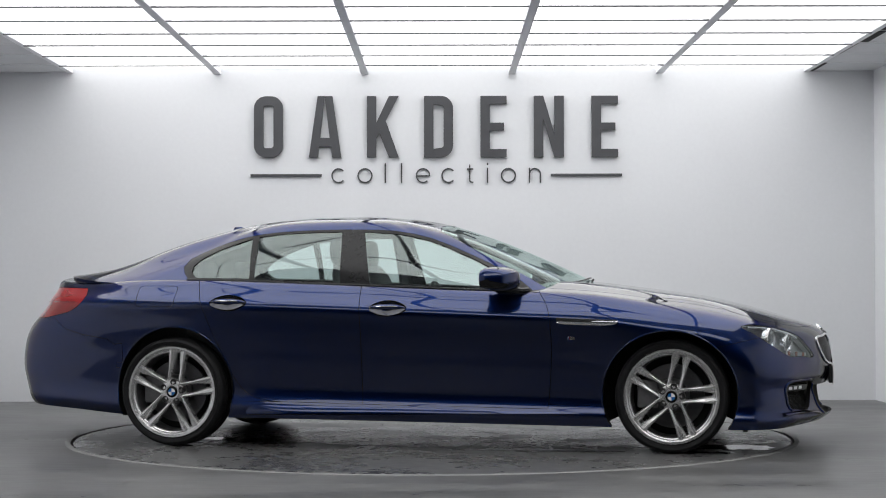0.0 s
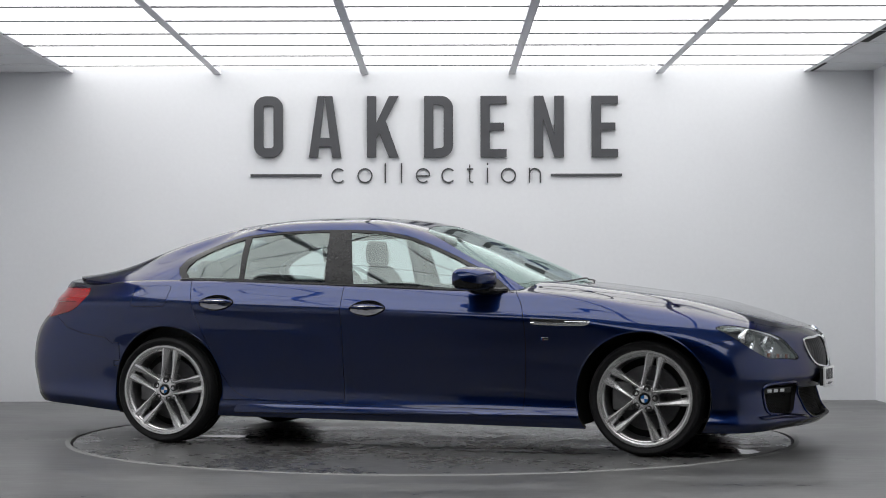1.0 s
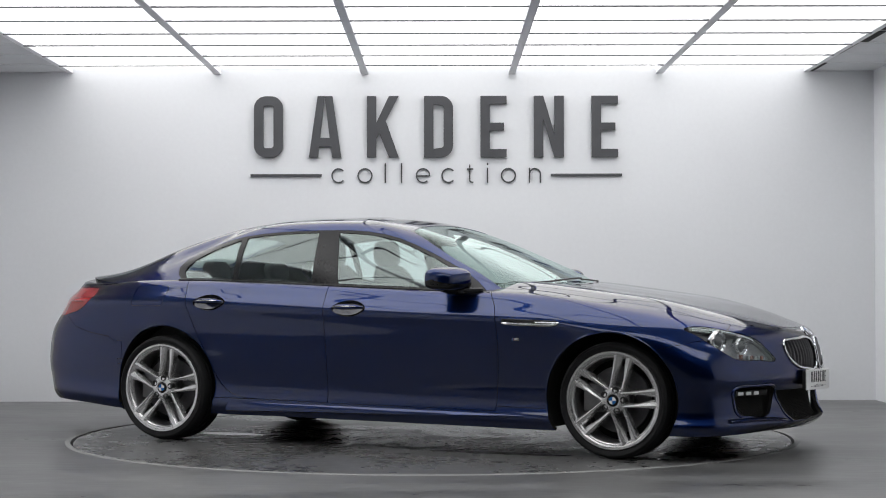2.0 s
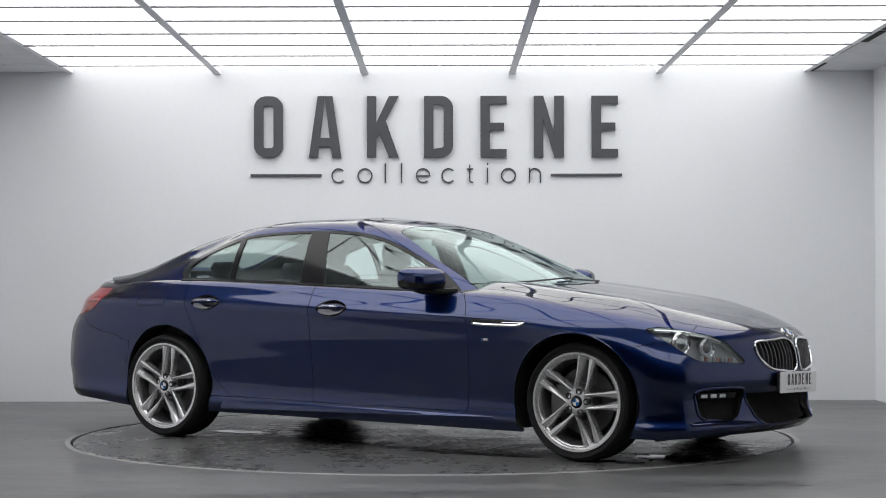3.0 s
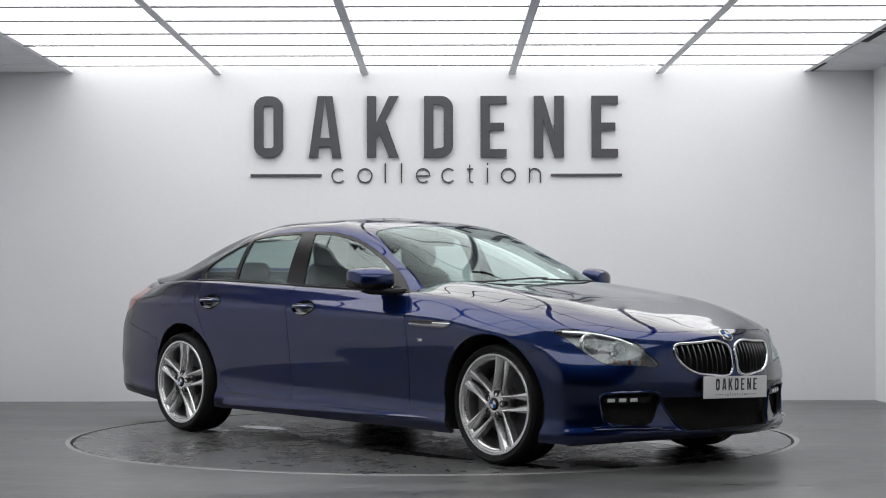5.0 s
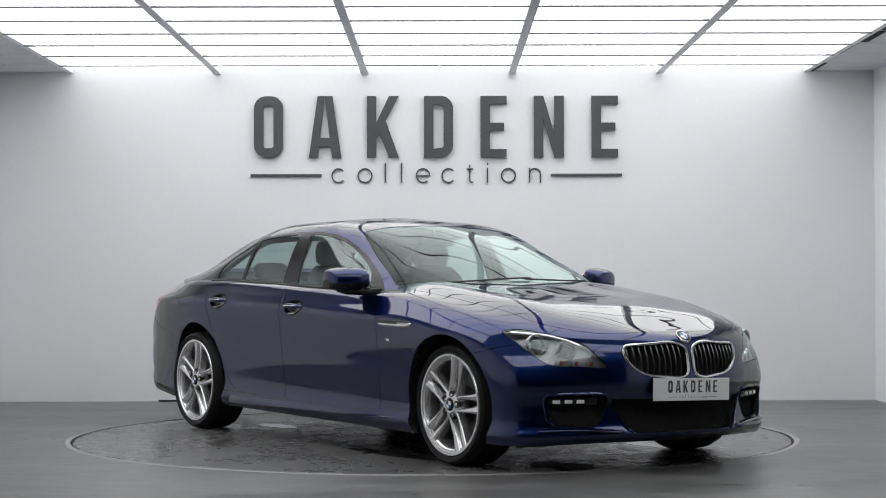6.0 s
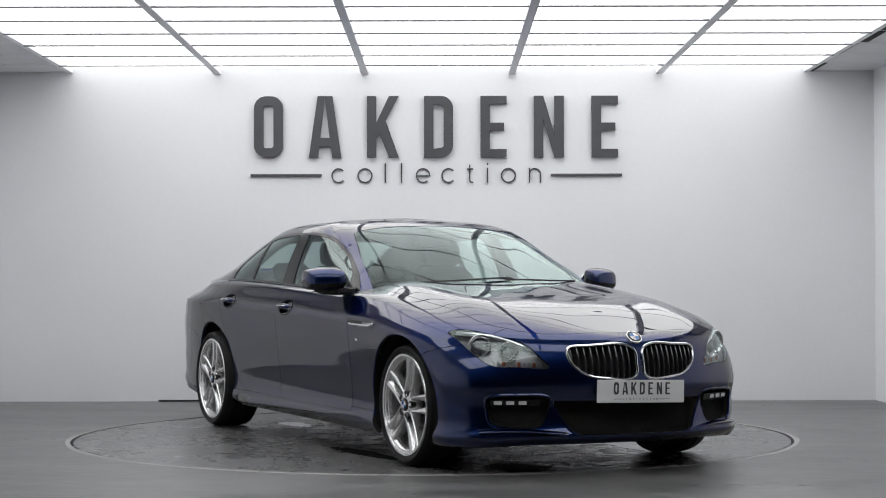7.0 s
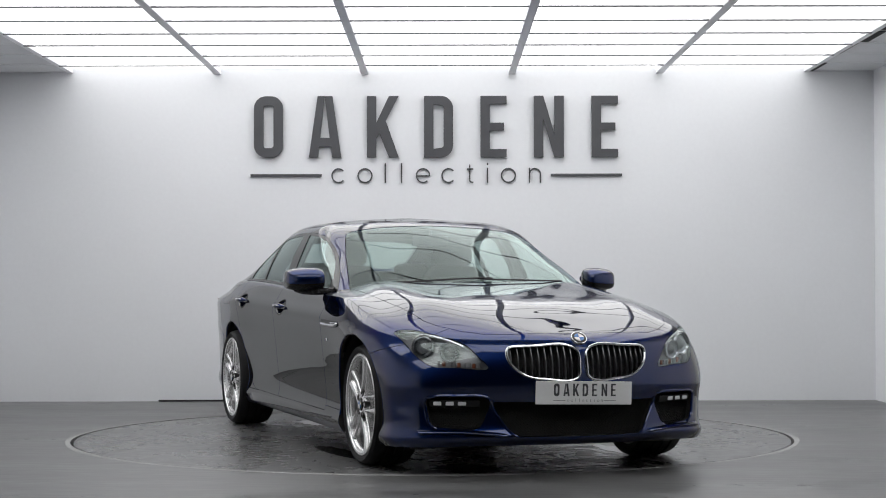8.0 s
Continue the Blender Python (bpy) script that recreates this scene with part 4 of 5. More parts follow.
    for k in range(5):
        a = radians(turn + 72 * k)
        bm = bmesh.new()
        lathe(bm, [(0.0, 0.004), (0.010, 0.004), (0.0105, 0.0), (0.0165, -0.0015), (0.0195, 0.001), (0.0195, 0.03)], 18, centre=(0.059 * math.cos(a), 0.003, 0.059 * math.sin(a)))
        bmesh.ops.remove_doubles(bm, verts=bm.verts, dist=1e-6)
        part("bolt", bm, BLACK, hub)
    bm = bmesh.new()
    lathe(bm, [(0.0, -0.004), (0.021, -0.003), (0.031, -0.001), (0.034, 0.006), (0.034, 0.02)], 40)
    bmesh.ops.remove_doubles(bm, verts=bm.verts, dist=1e-6)
    cap = part("centre_cap", bm, GLOSS, hub)
    roundel(cap, Matrix.Translation((0, -0.0045, 0)), 0.021)
    return hub


def roundel(parent, at, r):
    """A plain quartered disc of blue and white enamel; faces local -y."""
    for k in range(4):
        bm = bmesh.new()
        arc = [(0, 0)] + [(r * math.cos(radians(90 * k + 15 * j)), r * math.sin(radians(90 * k + 15 * j))) for j in range(7)]
        f = [bm.verts.new((x, 0, z)) for x, z in arc]
        b = [bm.verts.new((x, 0.002, z)) for x, z in arc]
        bm.faces.new(f)
        for i in range(len(arc)):
            j = (i + 1) % len(arc)
            bm.faces.new((f[i], b[i], b[j], f[j]))
        part("badge_quarter", bm, WHITEEN if k % 2 == 0 else BLUE, parent, smooth=False, at=at)


def underside():
    bm = bmesh.new()
    box(bm, 0.42, 2.56, -0.83, 0.83, 0.165, 0.22)
    box(bm, -0.80, 3.60, -0.52, 0.52, 0.20, 0.26)
    box(bm, 3.32, 3.52, -0.66, 0.66, 0.21, 0.24)
    car_part("underbody", bm, UNDER, "black underbody", smooth=False)
    for cx, cz, r in ((2.957, 0.333, 0.382), (0.012, 0.336, 0.376)):
        for s in (1, -1):
            bm = bmesh.new()
            prof = [(r - 0.004, 0.905), (r + 0.002, 0.88), (r + 0.02, 0.80), (r + 0.02, 0.55), (0.05, 0.55)]
            rows = []
            for i in range(25):
                a = radians(-25 + 230 * i / 24)
                rows.append([(cx + q * math.cos(a), s * (y - 0.012), cz + q * math.sin(a)) for q, y in prof])
            quads(bm, rows)
            car_part("wheel_liner", bm, UNDER)
    for cx, cz, r, squash in ((2.957, 0.333, 0.386, 0.957), (0.012, 0.336, 0.366, 1.035)):
        for s in (1, -1):
            bm = bmesh.new()
            pts = []
            for k in range(41):
                a = radians(-14 + 208 * k / 40)
                x, z = cx + r * math.cos(a), cz + squash * r * math.sin(a)
                pts.append((x, s * (side_y(x, max(z, 0.19)) - 0.004), z))
            tube(bm, pts, 0.0055, 8, up=Vector((0, 1, 0)))
            car_part("arch_lip", bm, PAINT)
    # small deflectors ahead of the front wheels
    for s in (1, -1):
        bm = bmesh.new()
        box(bm, 3.36, 3.39, s * 0.62 - 0.13, s * 0.62 + 0.13, 0.118, 0.20, 0.008)
        car_part("air_deflector", bm, BLACK)


def front_end():
    # kidney grilles
    for s in (1, -1):
        path = [(nose_x(y, z) + 0.004, s * y, z) for y, z in KIDNEY]
        bm = bmesh.new()
        tube(bm, path, 0.0072, 8, closed=True, up=Vector((1, 0, 0)))
        grille = car_part("kidney_grille", bm, CHROME, "chrome kidney grille frame with slats")
        bm = bmesh.new()
        inner = [(nose_x(y, z) - 0.050, s * y, z) for y, z in KIDNEY]
        quads(bm, [path + path[:1], inner + inner[:1]])
        c = bm.verts.new((nose_x(0.2, 0.58) - 0.05, s * 0.2, 0.575))
        ring = [bm.verts.new(p) for p in inner]
        for i in range(len(ring)):
            bm.faces.new((ring[i], ring[(i + 1) % len(ring)], c))
        car_part("backing", bm, UNDER).parent = CAR
        ys = [0.058 + 0.0335 * k for k in range(10)]
        for y in ys:
            zs = [z for k in range(len(KIDNEY)) for (y0, z0), (y1, z1) in [(KIDNEY[k - 1], KIDNEY[k])] if (y0 - y) * (y1 - y) < 0 for z in [z0 + (z1 - z0) * (y - y0) / (y1 - y0)]]
            if len(zs) < 2:
                continue
            lo, hi = min(zs) + 0.002, max(zs) - 0.002
            bm = bmesh.new()
            rows = []
            for k in range(9):
                z = lo + (hi - lo) * k / 8
                x = nose_x(y, z) - 0.006 + 0.008 * math.sin(math.pi * k / 8)
                rows.append([(x - 0.035, s * y - 0.002, z), (x - 0.003, s * y - 0.0030, z), (x, s * y, z), (x - 0.003, s * y + 0.0030, z), (x - 0.035, s * y + 0.002, z)])
            quads(bm, rows)
            car_part("grille_slat", bm, SLAT)
    # lower lip blades at the bumper's corners
    for s in (1, -1):
        bm = bmesh.new()
        rows = []
        for k in range(13):
            y = 0.385 + 0.40 * k / 12
            z = 0.212 + 0.010 * math.sin(math.pi * k / 12) + 0.012 * k / 12
            x = nose_x(y, z)
            g = 0.024 * math.sin(math.pi * min(1, (k + 0.6) / 4) / 2)
            rows.append([(x - 0.012, s * y, z + 0.012), (x + g * 0.7, s * y, z + 0.003), (x + g, s * y, z - 0.003), (x + g * 0.8, s * y, z - 0.009), (x - 0.012, s * y, z - 0.014)])
        quads(bm, rows)
        car_part("lip_blade", bm, PAINT)
    # raised body-colour edges round the fog recess and beside the middle intake
    for s in (1, -1):
        bm = bmesh.new()
        edge = spl([(0.462, 0.398), (0.50, 0.408), (0.60, 0.409), (0.70, 0.407), (0.748, 0.388), (0.746, 0.34), (0.726, 0.258), (0.70, 0.240)], 4)
        tube(bm, [(nose_x(y, z) + 0.001, s * y, z) for y, z in edge], [0.004] + [0.0085] * (len(edge) - 2) + [0.004], 8, up=Vector((1, 0, 0)))
        car_part("fog_surround", bm, PAINT)
        bm = bmesh.new()
        edge = spl([(0.449, 0.385), (0.446, 0.36), (0.405, 0.285), (0.362, 0.222), (0.330, 0.203)], 4)
        tube(bm, [(nose_x(y, z) + 0.001, s * y, z) for y, z in edge], [0.003] + [0.0065] * (len(edge) - 2) + [0.003], 8, up=Vector((1, 0, 0)))
        car_part("intake_edge", bm, PAINT)
    # number-plate-sized show plate
    holder = new("show_plate")
    holder.parent = CAR
    holder.matrix_basis = OFF @ pose(3.884, 0, 0.420, 0, 1.5, 90)
    bm = bmesh.new()
    box(bm, -0.262, 0.262, 0.0, 0.008, -0.058, 0.058, 0.003)
    tagged(part("plate", bm, WHITE, holder, "white show plate", smooth=False), label="white show plate reading OAKDENE collection")
    bm = bmesh.new()
    box(bm, -0.25, 0.25, 0.008, 0.03, -0.05, 0.05, 0.004)
    part("plate_bracket", bm, BLACK, holder, smooth=False)
    widths = (0.0295, 0.033, 0.032, 0.0295, 0.0265, 0.0305, 0.0265)
    for i, (ch, w) in enumerate(zip("OAKDENE", widths)):
        bm = letter_mesh(ch, w, 0.062, 0.0092, 0.002)
        part("plate_letter", bm, SIGN, holder, smooth=False, at=pose(-0.166 + 0.0520 * i, -0.0018, -0.016))
    for x0, x1 in ((-0.168, -0.104), (0.108, 0.172)):
        bm = bmesh.new()
        box(bm, x0, x1, -0.0012, 0.001, -0.0395, -0.0375)
        part("plate_rule", bm, SIGN, holder, smooth=False)
    for i, ch in enumerate("collection"):
        bm = text_mesh(ch, 0.026, 0.002, -0.0004)
        part("plate_small_letter", bm, GREYINK, holder, smooth=False, at=pose(-0.088 + 0.0205 * i, -0.0006, -0.045))
    # round badge on the nose
    bm = bmesh.new()
    lathe(bm, [(0.0, -0.004), (0.030, -0.0035), (0.039, -0.002), (0.041, 0.001), (0.041, 0.008)], 40)
    bmesh.ops.remove_doubles(bm, verts=bm.verts, dist=1e-6)
    badge = car_part("nose_badge", bm, GLOSS, "round enamel badge")
    bm = bmesh.new()
    lathe(bm, [(0.0375, -0.001), (0.0385, -0.0035), (0.0410, -0.003), (0.0420, 0.003), (0.0420, 0.008)], 40)
    part("badge_rim", bm, CHROME, badge, "chrome rim")
    badge.matrix_basis = OFF @ pose(nose_x(0.0, 0.693) + 0.006, 0, 0.694) @ pose(0, 0, 0, 0, 0, 90) @ pose(0, 0, 0, -48, 0, 0)
    roundel(badge, Matrix.Translation((0, -0.0055, 0)), 0.026)
    # lower intakes with mesh
    for lo_y, hi_y, lo_z, hi_z, inset in ((-0.43, 0.43, 0.208, 0.375, 0.055), (0.475, 0.745, 0.245, 0.345, 0.045), (-0.745, -0.475, 0.245, 0.345, 0.045)):
        bm = bmesh.new()
        nu = 12
        rows = [[(nose_x(y, max(z, 0.2)) - 0.075, y, z) for y in [lo_y - 0.03 + (hi_y - lo_y + 0.06) * i / nu for i in range(nu + 1)]] for z in (lo_z - 0.05, (lo_z + hi_z) / 2, hi_z + 0.05)]
        quads(bm, rows)
        car_part("intake_backing", bm, UNDER)
        bm = bmesh.new()
        step = 0.017
        h = hi_z - lo_z
        n = int((hi_y - lo_y + h) / step)
        for i in range(n):
            for sgn in (1, -1):
                y0 = lo_y - (h if sgn > 0 else 0) + i * step
                pts = []
                for k in range(7):
                    y, z = y0 + sgn * h * k / 6, lo_z + h * k / 6
                    if lo_y < y < hi_y:
                        pts.append((nose_x(y, z) - inset, y, z))
                if len(pts) > 1:
                    tube(bm, pts, 0.0022, 4, up=Vector((1, 0, 0)))
        car_part("intake_mesh", bm, UNDER, "black mesh grille", angle=60)
    # fog lamps: a strip of three clear cells
    for s in (1, -1):
        bm = bmesh.new()
        rows = [[(nose_x(y, z) - d, s * y, z) for y in [0.50 + 0.225 * i / 8 for i in range(9)]] for z, d in ((0.348, 0.02), (0.352, 0.008), (0.384, 0.008), (0.390, 0.02))]
        quads(bm, rows)
        fog = car_part("fog_lamp", bm, GLOSS, "black fog lamp housing with white cells")
        for k in range(3):
            y = 0.580 + 0.056 * k
            bm = bmesh.new()
            x = nose_x(y, 0.367)
            ang = math.atan2(nose_x(y - 0.02, 0.367) - nose_x(y + 0.02, 0.367), 0.04)
            box(bm, -0.006, 0.002, -0.021, 0.021, -0.010, 0.010, 0.005)
            cell = part("lamp_cell", bm, LEDWHITE, CAR, at=OFF @ pose(x - 0.006, s * y, 0.368, 0, 0, s * math.degrees(ang)))
    # headlamp internals
    for s in (1, -1):
        for y, z, r in ((0.728, 0.648, 0.050), (0.622, 0.620, 0.042)):
            bm = bmesh.new()
            lathe(bm, [(r * 1.16, 0.03), (r * 1.16, -0.004), (r * 1.08, -0.008), (r, -0.004), (r * 0.86, 0.012), (r * 0.74, 0.004), (r * 0.70, 0.0)], 40)
            lamp = car_part("projector", bm, CHROME, "chrome-ringed projector lamp")
            lamp.matrix_basis = OFF @ pose(nose_x(y, z) - 0.040, s * y, z, 0, 0, 90 + s * 20)
            bm = bmesh.new()
            lathe(bm, [(r * 1.20, 0.002), (r * 1.20, -0.006), (r * 1.235, -0.008), (r * 1.27, -0.005), (r * 1.27, 0.006)], 40)
            part("corona_ring", bm, SATIN, lamp, "white light ring")
            bm = bmesh.new()
            lathe(bm, [(0.0, -0.018), (r * 0.3, -0.016), (r * 0.55, -0.008), (r * 0.72, 0.004)], 32)
            bmesh.ops.remove_doubles(bm, verts=bm.verts, dist=1e-6)
            part("projector_lens", bm, PROJ, lamp)
        bm = bmesh.new()
        tube(bm, [(nose_x(y, z) - 0.022, s * y, z) for y, z in ((0.80, 0.716), (0.75, 0.712), (0.68, 0.702), (0.61, 0.677), (0.56, 0.650))], 0.0095, 8)
        car_part("lamp_brow", bm, CHROME, "bright brow strip")
        for k in range(9):
            y = 0.50 + 0.022 * k
            bm = bmesh.new()
            z = 0.556 + 0.012 * (k / 8) ** 2
            box(bm, -0.008, 0.004, -0.008, 0.008, -0.012, 0.012, 0.002)
            part("indicator_cell", bm, AMBERPALE if k % 3 == 1 else LAMPBACK, CAR, at=OFF @ pose(nose_x(y, z) - 0.035, s * y, z, 0, 0, s * 35))


def side_details():
    for s in (1, -1):
        # sculpted blade along the sill, thinning out towards the front wheel
        bm = bmesh.new()
        rows = []
        for k in range(25):
            u = k / 24
            x = 0.46 + 1.98 * u
            g = 0.020 * min(1.0, u * 9) ** 0.6 * (1 - u) ** 0.55
            top = 0.252 - 0.016 * u
            low = 0.196 + 0.020 * u
            y0, y1 = side_y(x, top), side_y(x, low)
            rows.append([(x, s * (y0 - 0.004), top + 0.004), (x, s * (y0 + 0.3 * g), top - 0.006), (x, s * (max(y0, y1) + g), low + 0.008), (x, s * (max(y0, y1) + g), low + 0.003),
                         (x, s * (y1 + 0.6 * g), low - 0.002), (x, s * (y1 - 0.006), low - 0.004)])
        quads(bm, rows)
        bmesh.ops.recalc_face_normals(bm, faces=bm.faces)
        car_part("skirt_blade", bm, PAINT)
        # door handles in oval cups, the hollow's shade put into the cup colour
        for hx, hz in HANDLES:
            bm = bmesh.new()
            rows = []
            for rr, dep in ((1.01, -0.001), (0.97, -0.006), (0.85, -0.016), (0.6, -0.027), (0.3, -0.032), (0.02, -0.033)):
                row = []
                for k in range(32):
                    x, z = handle_oval(hx, hz, rr, 2 * math.pi * k / 32)
                    row.append((x, s * (side_y(x, z) + dep), z))
                rows.append(row)
            quads(bm, rows, close=True)
            cup = car_part("door_handle", bm, CUP, "body-colour door handle with chrome strip in an oval cup")
            bm = bmesh.new()
            pts, rad = [], []
            for k in range(13):
                q = -1 + k / 6
                x = hx + 0.104 * q
                z = hz + 0.004 * (1 - q * q)
                pts.append((x, s * (side_y(x, z) + 0.004 + 0.026 * (1 - q * q)), z))
                rad.append(0.004 + 0.0125 * (1 - abs(q) ** 3))
            tube(bm, pts, rad, 10, up=Vector((0, s, 0)))
            part("grip", bm, PAINT, cup)
            bm = bmesh.new()
            tube(bm, [(x, y + s * 0.0135, z + 0.003) for x, y, z in pts[2:11]], [0.0012] + [0.0042] * 7 + [0.0012], 8)
            part("chrome_strip", bm, CHROME, cup, "chrome strip")
        # vent blade on the wing
        bm = bmesh.new()
        top = [(2.315 + 0.345 * k / 12, 0.757 - 0.010 * k / 12) for k in range(13)]
        rows = [[(x, s * (side_y(x, z + dz) + out), z + dz) for x, z in top] for dz, out in ((0.014, 0.001), (0.013, 0.002), (-0.004, 0.002), (-0.006, 0.001))]
        quads(bm, rows)
        vent = car_part("side_vent", bm, BLACK, "black wing vent with a chrome blade")
        bm = bmesh.new()
        pts = []
        path = [(2.318, 0.746), (2.40, 0.7405), (2.50, 0.738), (2.60, 0.737), (2.645, 0.742), (2.667, 0.752)]
        tube(bm, [(x, s * (side_y(x, z) + 0.004), z) for x, z in spl(path, 4)], [0.0030] + [0.0105] * 18 + [0.0075, 0.002], 8)
        tube(bm, [(x, s * (side_y(x, z) + 0.003), z) for x, z in spl([(2.52, 0.752), (2.60, 0.752), (2.667, 0.752)], 4)], 0.0028, 6)
        part("blade", bm, CHROME, vent, "chrome blade")
        bm = bmesh.new()
        box(bm, -0.022, 0.022, -0.002, 0.002, -0.008, 0.008, 0.002)
        badge = car_part("wing_badge", bm, CHROME, "small striped chrome badge")
        badge.matrix_basis = OFF @ pose(2.400, s * (side_y(2.40, 0.655) + 0.001), 0.655)
        for k, mt in enumerate((BLUE, REDDARK)):
            bm = bmesh.new()
            box(bm, -0.020 + 0.007 * k, -0.014 + 0.007 * k, -0.003, 0.003, -0.007, 0.007)
            part("badge_stripe", bm, mt, badge, smooth=False)
        # waist strip below the glass
        bm = bmesh.new()
        xs = [0.06 + (2.19 - 0.06) * k / 40 for k in range(41)]
        zz = lambda x: float(np.interp(x, (0.0, 0.48, 1.12, 1.62, 2.0, 2.2), (0.992, 0.982, 0.957, 0.936, 0.920, 0.908))) + 0.004
        tube(bm, [(x, s * (CABIN_Y(x, zz(x)) + 0.004), zz(x)) for x in xs], 0.0085, 8)
        car_part("waist_strip", bm, GLOSS, "gloss black waist strip")
        # door mirror
        bm = bmesh.new()
        rows = []
        for i in range(15):
            u = -1 + 2 * i / 14
            e = math.copysign(abs(math.sin(u * math.pi / 2)), u)
            ring = max(0.0, math.cos(u * math.pi / 2)) ** 0.30
            row = []
            for k in range(24):
                a = 2 * math.pi * k / 24
                cx, cz = math.copysign(abs(math.cos(a)) ** 0.65, math.cos(a)), math.copysign(abs(math.sin(a)) ** 0.6, math.sin(a))
                x = 1.975 + (0.110 if cx > 0 else 0.075) * cx * ring - 0.035 * e
                row.append((x, s * (0.945 + 0.104 * e), 1.000 + 0.066 * cz * ring - 0.004 * e + (-0.008 if cx > 0 else 0.0) * cx))
            rows.append(row)
        quads(bm, rows, close=True)
        bmesh.ops.remove_doubles(bm, verts=bm.verts, dist=1e-4)
        mirror = car_part("door_mirror", bm, PAINT, "body-colour door mirror on a black foot", angle=60)
        bm = bmesh.new()
        tube(bm, [(1.975, s * 1.00, 0.940), (1.995, s * 0.95, 0.936), (2.04, s * 0.89, 0.930), (2.10, s * 0.845, 0.925), (2.13, s * 0.80, 0.925)], [0.018, 0.030, 0.028, 0.020, 0.026], 10)
        part("mirror_foot", bm, GLOSS, mirror)
        bm = bmesh.new()
        rows = []
        for i in range(15):
            u = -1 + 2 * i / 14
            e = math.copysign(abs(math.sin(u * math.pi / 2)), u)
            ring = 1.02 * max(0.0, math.cos(u * math.pi / 2)) ** 0.30
            row = []
            for k in range(15):
                a = math.pi + math.pi * k / 14
                cx, cz = math.copysign(abs(math.cos(a)) ** 0.65, math.cos(a)), min(-0.35, -abs(math.sin(a)) ** 0.6)
                x = 1.975 + (0.110 if cx > 0 else 0.075) * cx * ring - 0.035 * e
                row.append((x, s * (0.945 + 0.105 * e), 1.000 + 0.067 * cz * ring - 0.004 * e + (-0.008 if cx > 0 else 0.0) * cx))
            rows.append(row)
        quads(bm, rows)
        part("mirror_underside", bm, GLOSS, mirror, "gloss black lower half")
        bm = bmesh.new()
        lathe(bm, [(0.0, 0.0), (0.08, 0.0), (0.086, 0.004), (0.086, 0.012)], 32, axis="x")
        bmesh.ops.remove_doubles(bm, verts=bm.verts, dist=1e-6)
        bmesh.ops.scale(bm, verts=bm.verts, vec=(1, 1.05, 0.52))
        part("mirror_glass", bm, CHROME, mirror, "mirror glass", at=pose(1.904, s * 0.945, 1.0))
        # dark joint through the tail lamp
        bm = bmesh.new()
        tube(bm, [(x, s * (side_y(x, z) + 0.001), z) for x, z in ((-0.63, 0.862), (-0.70, 0.862), (-0.78, 0.862), (-0.86, 0.862))], 0.004, 6)
        car_part("lamp_divider", bm, REDDARK)
    # wipers and roof fin
    for y0, y1 in ((-0.52, 0.08), (0.02, 0.55)):
        bm = bmesh.new()
        pts = []
        for k in range(9):
            y = y0 + (y1 - y0) * k / 8
            hit = CABIN.tree.ray_cast(Vector((2.425 - 0.24 * y * y - 0.020 * (k / 8), abs(y), 2)), Vector((0, 0, -1)))[0]
            pts.append((hit.x, y, hit.z + 0.012))
        tube(bm, pts, 0.0055, 6)
        car_part("wiper", bm, BLACK, "black wiper blade")
    bm = bmesh.new()
    top = CABIN.tree.ray_cast(Vector((0.15, 0, 2)), Vector((0, 0, -1)))[0].z
    rows = []
    for k in range(7):
        q = k / 6
        w, l = 0.024 * (1 - 0.75 * q), 0.085 * (1 - 0.72 * q)
        rows.append([(0.15 - 0.035 * q + l * math.cos(a), w * math.sin(a), top - 0.012 + 0.040 * q) for a in [2 * math.pi * j / 12 for j in range(12)]])
    vs = quads(bm, rows, close=True)
    bm.faces.new(vs[-1])
    car_part("roof_fin", bm, PAINT)


def CABIN_Y(x, z):
    hit = CABIN.tree.ray_cast(Vector((x, 2, z)), Vector((0, -1, 0)))[0]
    return hit.y if hit else 0.82


def seat(x, y, wide, front=True):
    top = new("seat")
    top.parent = CAR
    top.matrix_basis = OFF @ pose(x, y, 0)

    def pad(name, rows_of, mat=LEATHER):
        bm = bmesh.new()
        rows = []
        for cx, cz, hx, w in rows_of:
            rows.append([(cx + hx * math.copysign(abs(math.cos(a)) ** 0.7, math.cos(a)), w * math.copysign(abs(math.sin(a)) ** 0.55, math.sin(a)), cz) for a in [2 * math.pi * k / 24 for k in range(24)]])
        vs = quads(bm, rows, close=True)
        bm.faces.new(vs[0][::-1])
        bm.faces.new(vs[-1])
        return part(name, bm, mat, top, angle=60)
    h = wide / 2
    pad("cushion", ((0.18, 0.36, 0.25, h * 0.9), (0.20, 0.40, 0.28, h), (0.20, 0.50, 0.28, h), (0.19, 0.53, 0.25, h * 0.9)))
    if front:
        pad("backrest", ((-0.08, 0.50, 0.08, h * 0.85), (-0.13, 0.66, 0.09, h), (-0.20, 0.86, 0.08, h), (-0.26, 1.02, 0.065, h * 0.86), (-0.285, 1.085, 0.04, h * 0.62)))
        pad("headrest", ((-0.295, 1.085, 0.03, 0.10), (-0.30, 1.11, 0.045, 0.135), (-0.305, 1.18, 0.05, 0.14), (-0.305, 1.235, 0.042, 0.125), (-0.303, 1.25, 0.025, 0.09)))
    else:
        pad("backrest", ((-0.06, 0.50, 0.08, h * 0.95), (-0.13, 0.70, 0.09, h), (-0.20, 0.90, 0.08, h), (-0.23, 1.00, 0.05, h * 0.9)))
        pad("headrest", ((-0.235, 1.00, 0.03, 0.10), (-0.24, 1.02, 0.042, 0.125), (-0.25, 1.08, 0.045, 0.13), (-0.252, 1.115, 0.028, 0.10)))


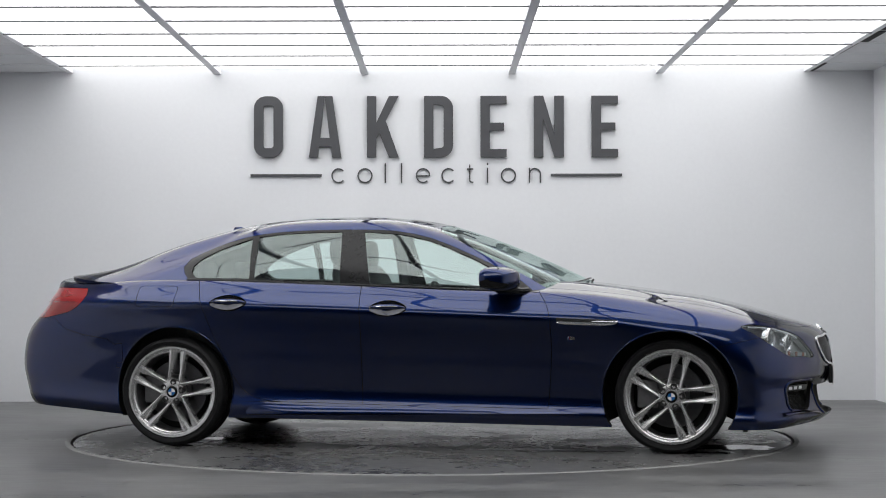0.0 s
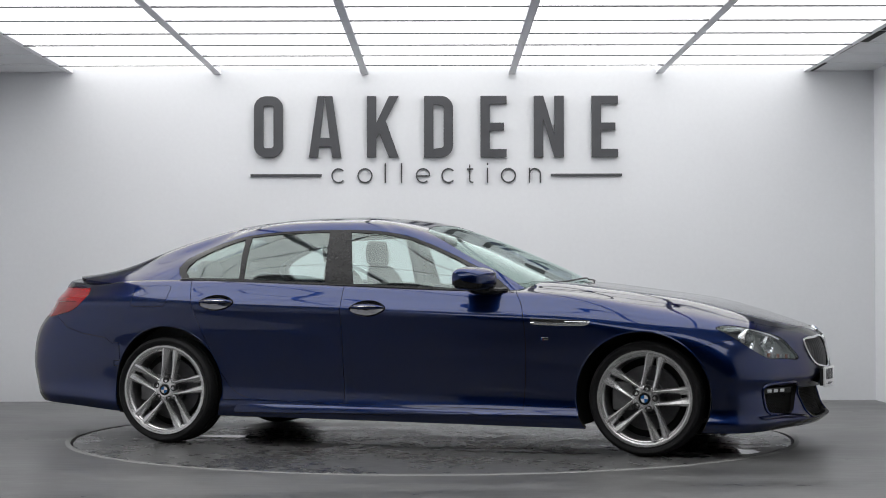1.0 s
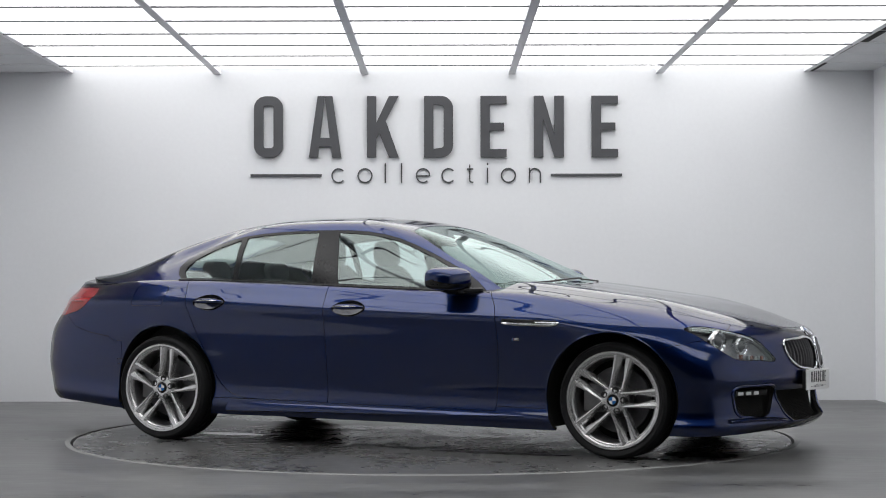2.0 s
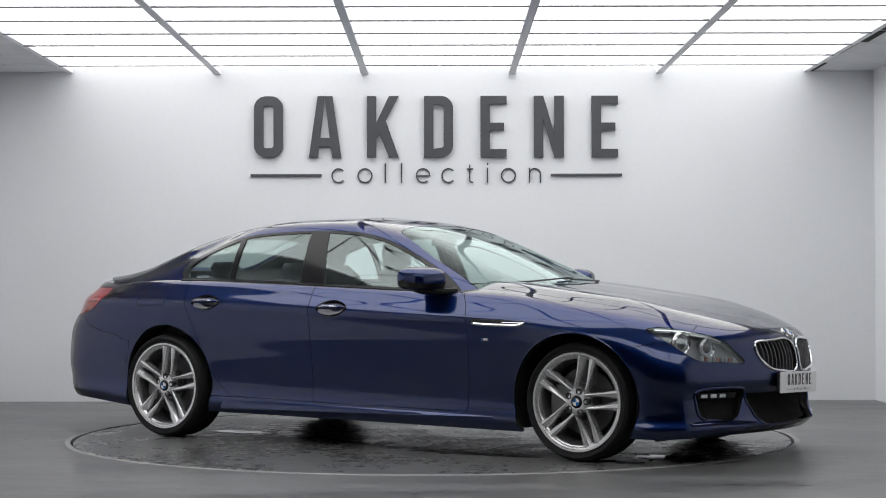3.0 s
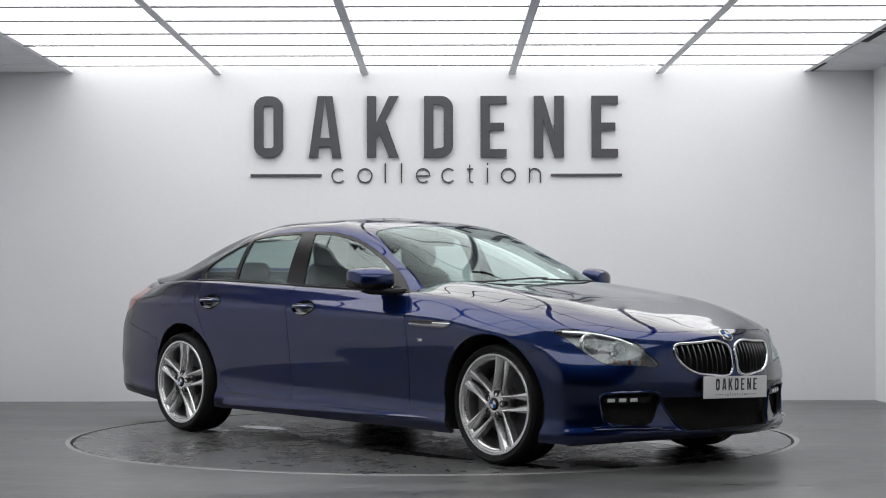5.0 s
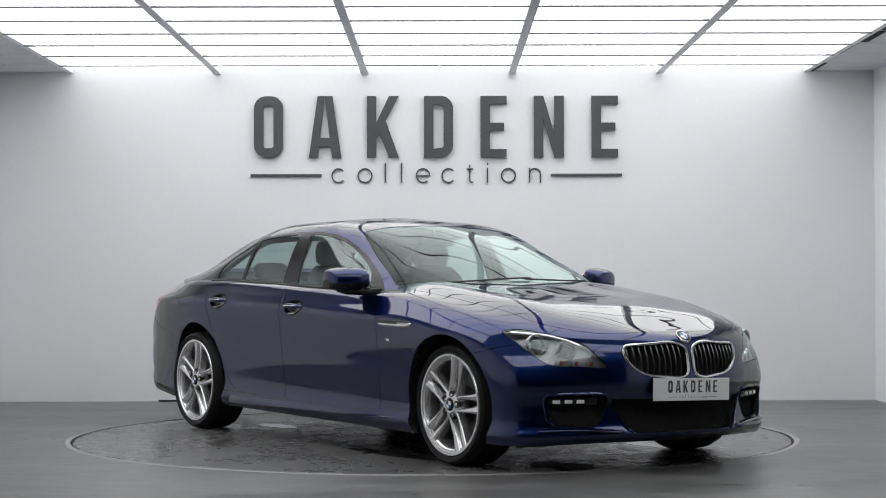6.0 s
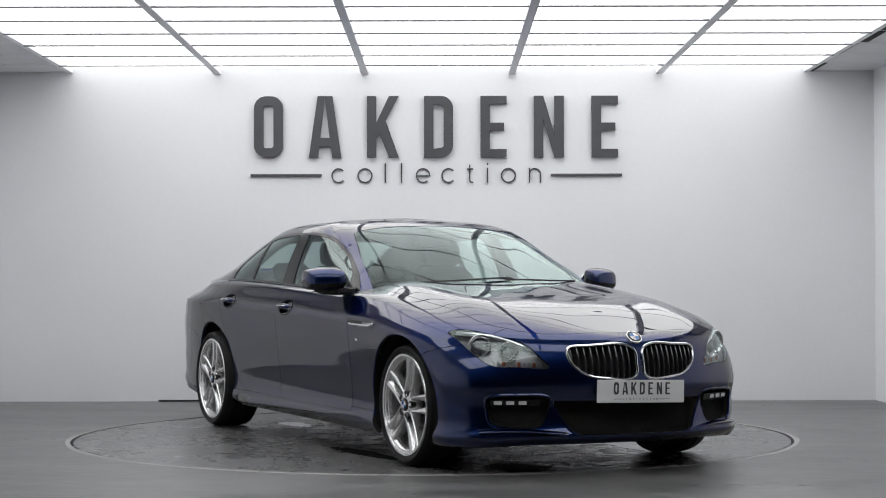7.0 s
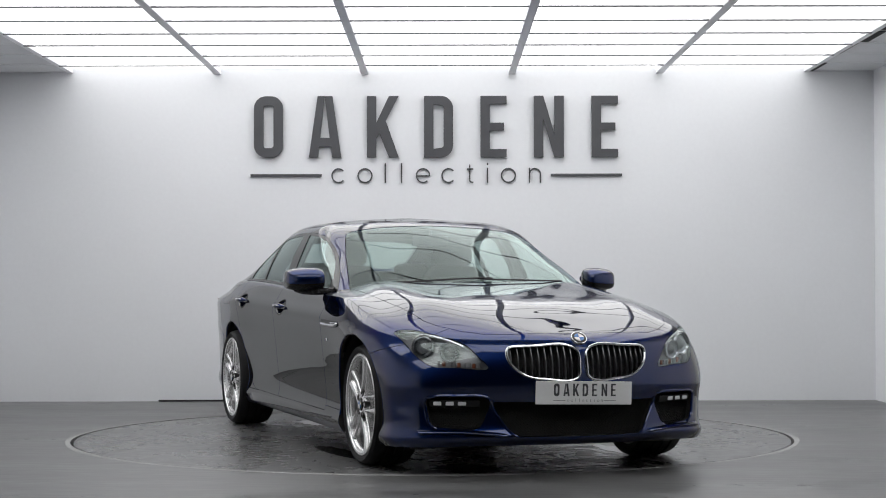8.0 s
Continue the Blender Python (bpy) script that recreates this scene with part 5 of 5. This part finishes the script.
def interior():
    for y in (-0.37, 0.37):
        seat(1.20, y, 0.50)
        seat(0.28, y, 0.52, False)
    bm = bmesh.new()
    rows = []
    for x, z0, z1 in ((1.66, 0.62, 0.70), (1.70, 0.60, 0.83), (1.80, 0.60, 0.885), (2.0, 0.60, 0.905), (2.36, 0.60, 0.925)):
        rows.append([(x, -0.76, z0), (x, -0.76, z1 - 0.02), (x, -0.60, z1 + 0.012), (x, -0.36, z1 + 0.03), (x, -0.1, z1 + 0.01), (x, 0.3, z1), (x, 0.70, z1 - 0.005), (x, 0.76, z1 - 0.02), (x, 0.76, z0)])
    quads(bm, rows)
    car_part("dashboard", bm, LEATHER, "dark dashboard")
    bm = bmesh.new()
    n = 40
    ring = []
    for k in range(n):
        a = 2 * math.pi * k / n
        ring.append(Vector((1.56, -0.37, 0.80)) + Matrix.Rotation(radians(-22), 3, "Y") @ Vector((0, 0.185 * math.cos(a), 0.185 * math.sin(a))))
    tube(bm, ring, 0.015, 8, closed=True, up=Vector((1, 0, 0.2)))
    wheel_rim = car_part("steering_wheel", bm, LEATHER, "black leather steering wheel")
    bm = bmesh.new()
    box(bm, 1.55, 1.59, -0.55, -0.19, 0.78, 0.82, 0.01)
    box(bm, 1.55, 1.60, -0.43, -0.31, 0.74, 0.85, 0.015)
    part("spoke", bm, BLACK, wheel_rim)
    bm = bmesh.new()
    box(bm, 0.30, 2.2, -0.80, 0.80, 0.22, 0.27)
    box(bm, 0.45, 1.75, -0.12, 0.12, 0.27, 0.60, 0.03)
    car_part("cabin_floor", bm, BLACK, smooth=False)
    bm = bmesh.new()
    box(bm, -0.62, 0.02, -0.66, 0.66, 0.955, 0.985, 0.01)
    box(bm, -0.60, 0.10, -0.70, 0.70, 0.55, 0.955)
    car_part("parcel_shelf", bm, TRIMGREY, smooth=False)
    for s in (1, -1):
        bm = bmesh.new()
        rows = []
        for z, d in ((0.30, 0.09), (0.60, 0.10), (0.80, 0.075), (0.90, 0.06), (0.945, 0.045)):
            rows.append([(x, s * (min(side_y(x, z), 0.90) - d - 0.02), z) for x in [0.05 + 2.1 * k / 16 for k in range(17)]])
        quads(bm, rows)
        car_part("door_card", bm, LEATHER)
        bm = bmesh.new()
        tube(bm, [(1.07, s * 0.77, 0.95), (1.06, s * 0.73, 1.10), (1.04, s * 0.645, 1.265), (1.02, s * 0.57, 1.315)], 0.035, 8, flat=0.7)
        car_part("pillar_lining", bm, TRIMGREY)
    bm = bmesh.new()
    box(bm, 1.50, 1.54, -0.12, 0.12, 1.205, 1.270, 0.012)
    tube(bm, [(1.53, 0, 1.25), (1.50, 0, 1.315)], 0.012, 6)
    car_part("inside_mirror", bm, BLACK)


shell()
cabin()
underside()
for WX, WY, TURN in ((2.966, 0.895, 4), (0.002, 0.936, 10)):
    wheel(WX, WY, -1, TURN)
    wheel(WX, WY, 1, TURN + 30)
front_end()
side_details()
interior()


def motions():
    """The platform turns steadily and carries the car."""
    rows = [(t / 2, pose(0, 0, 0, 0, 0, -11.21 - 7.414 * t / 2)) for t in range(17)]
    walk(TABLE, rows)
    walk(CAR, rows)


motions()
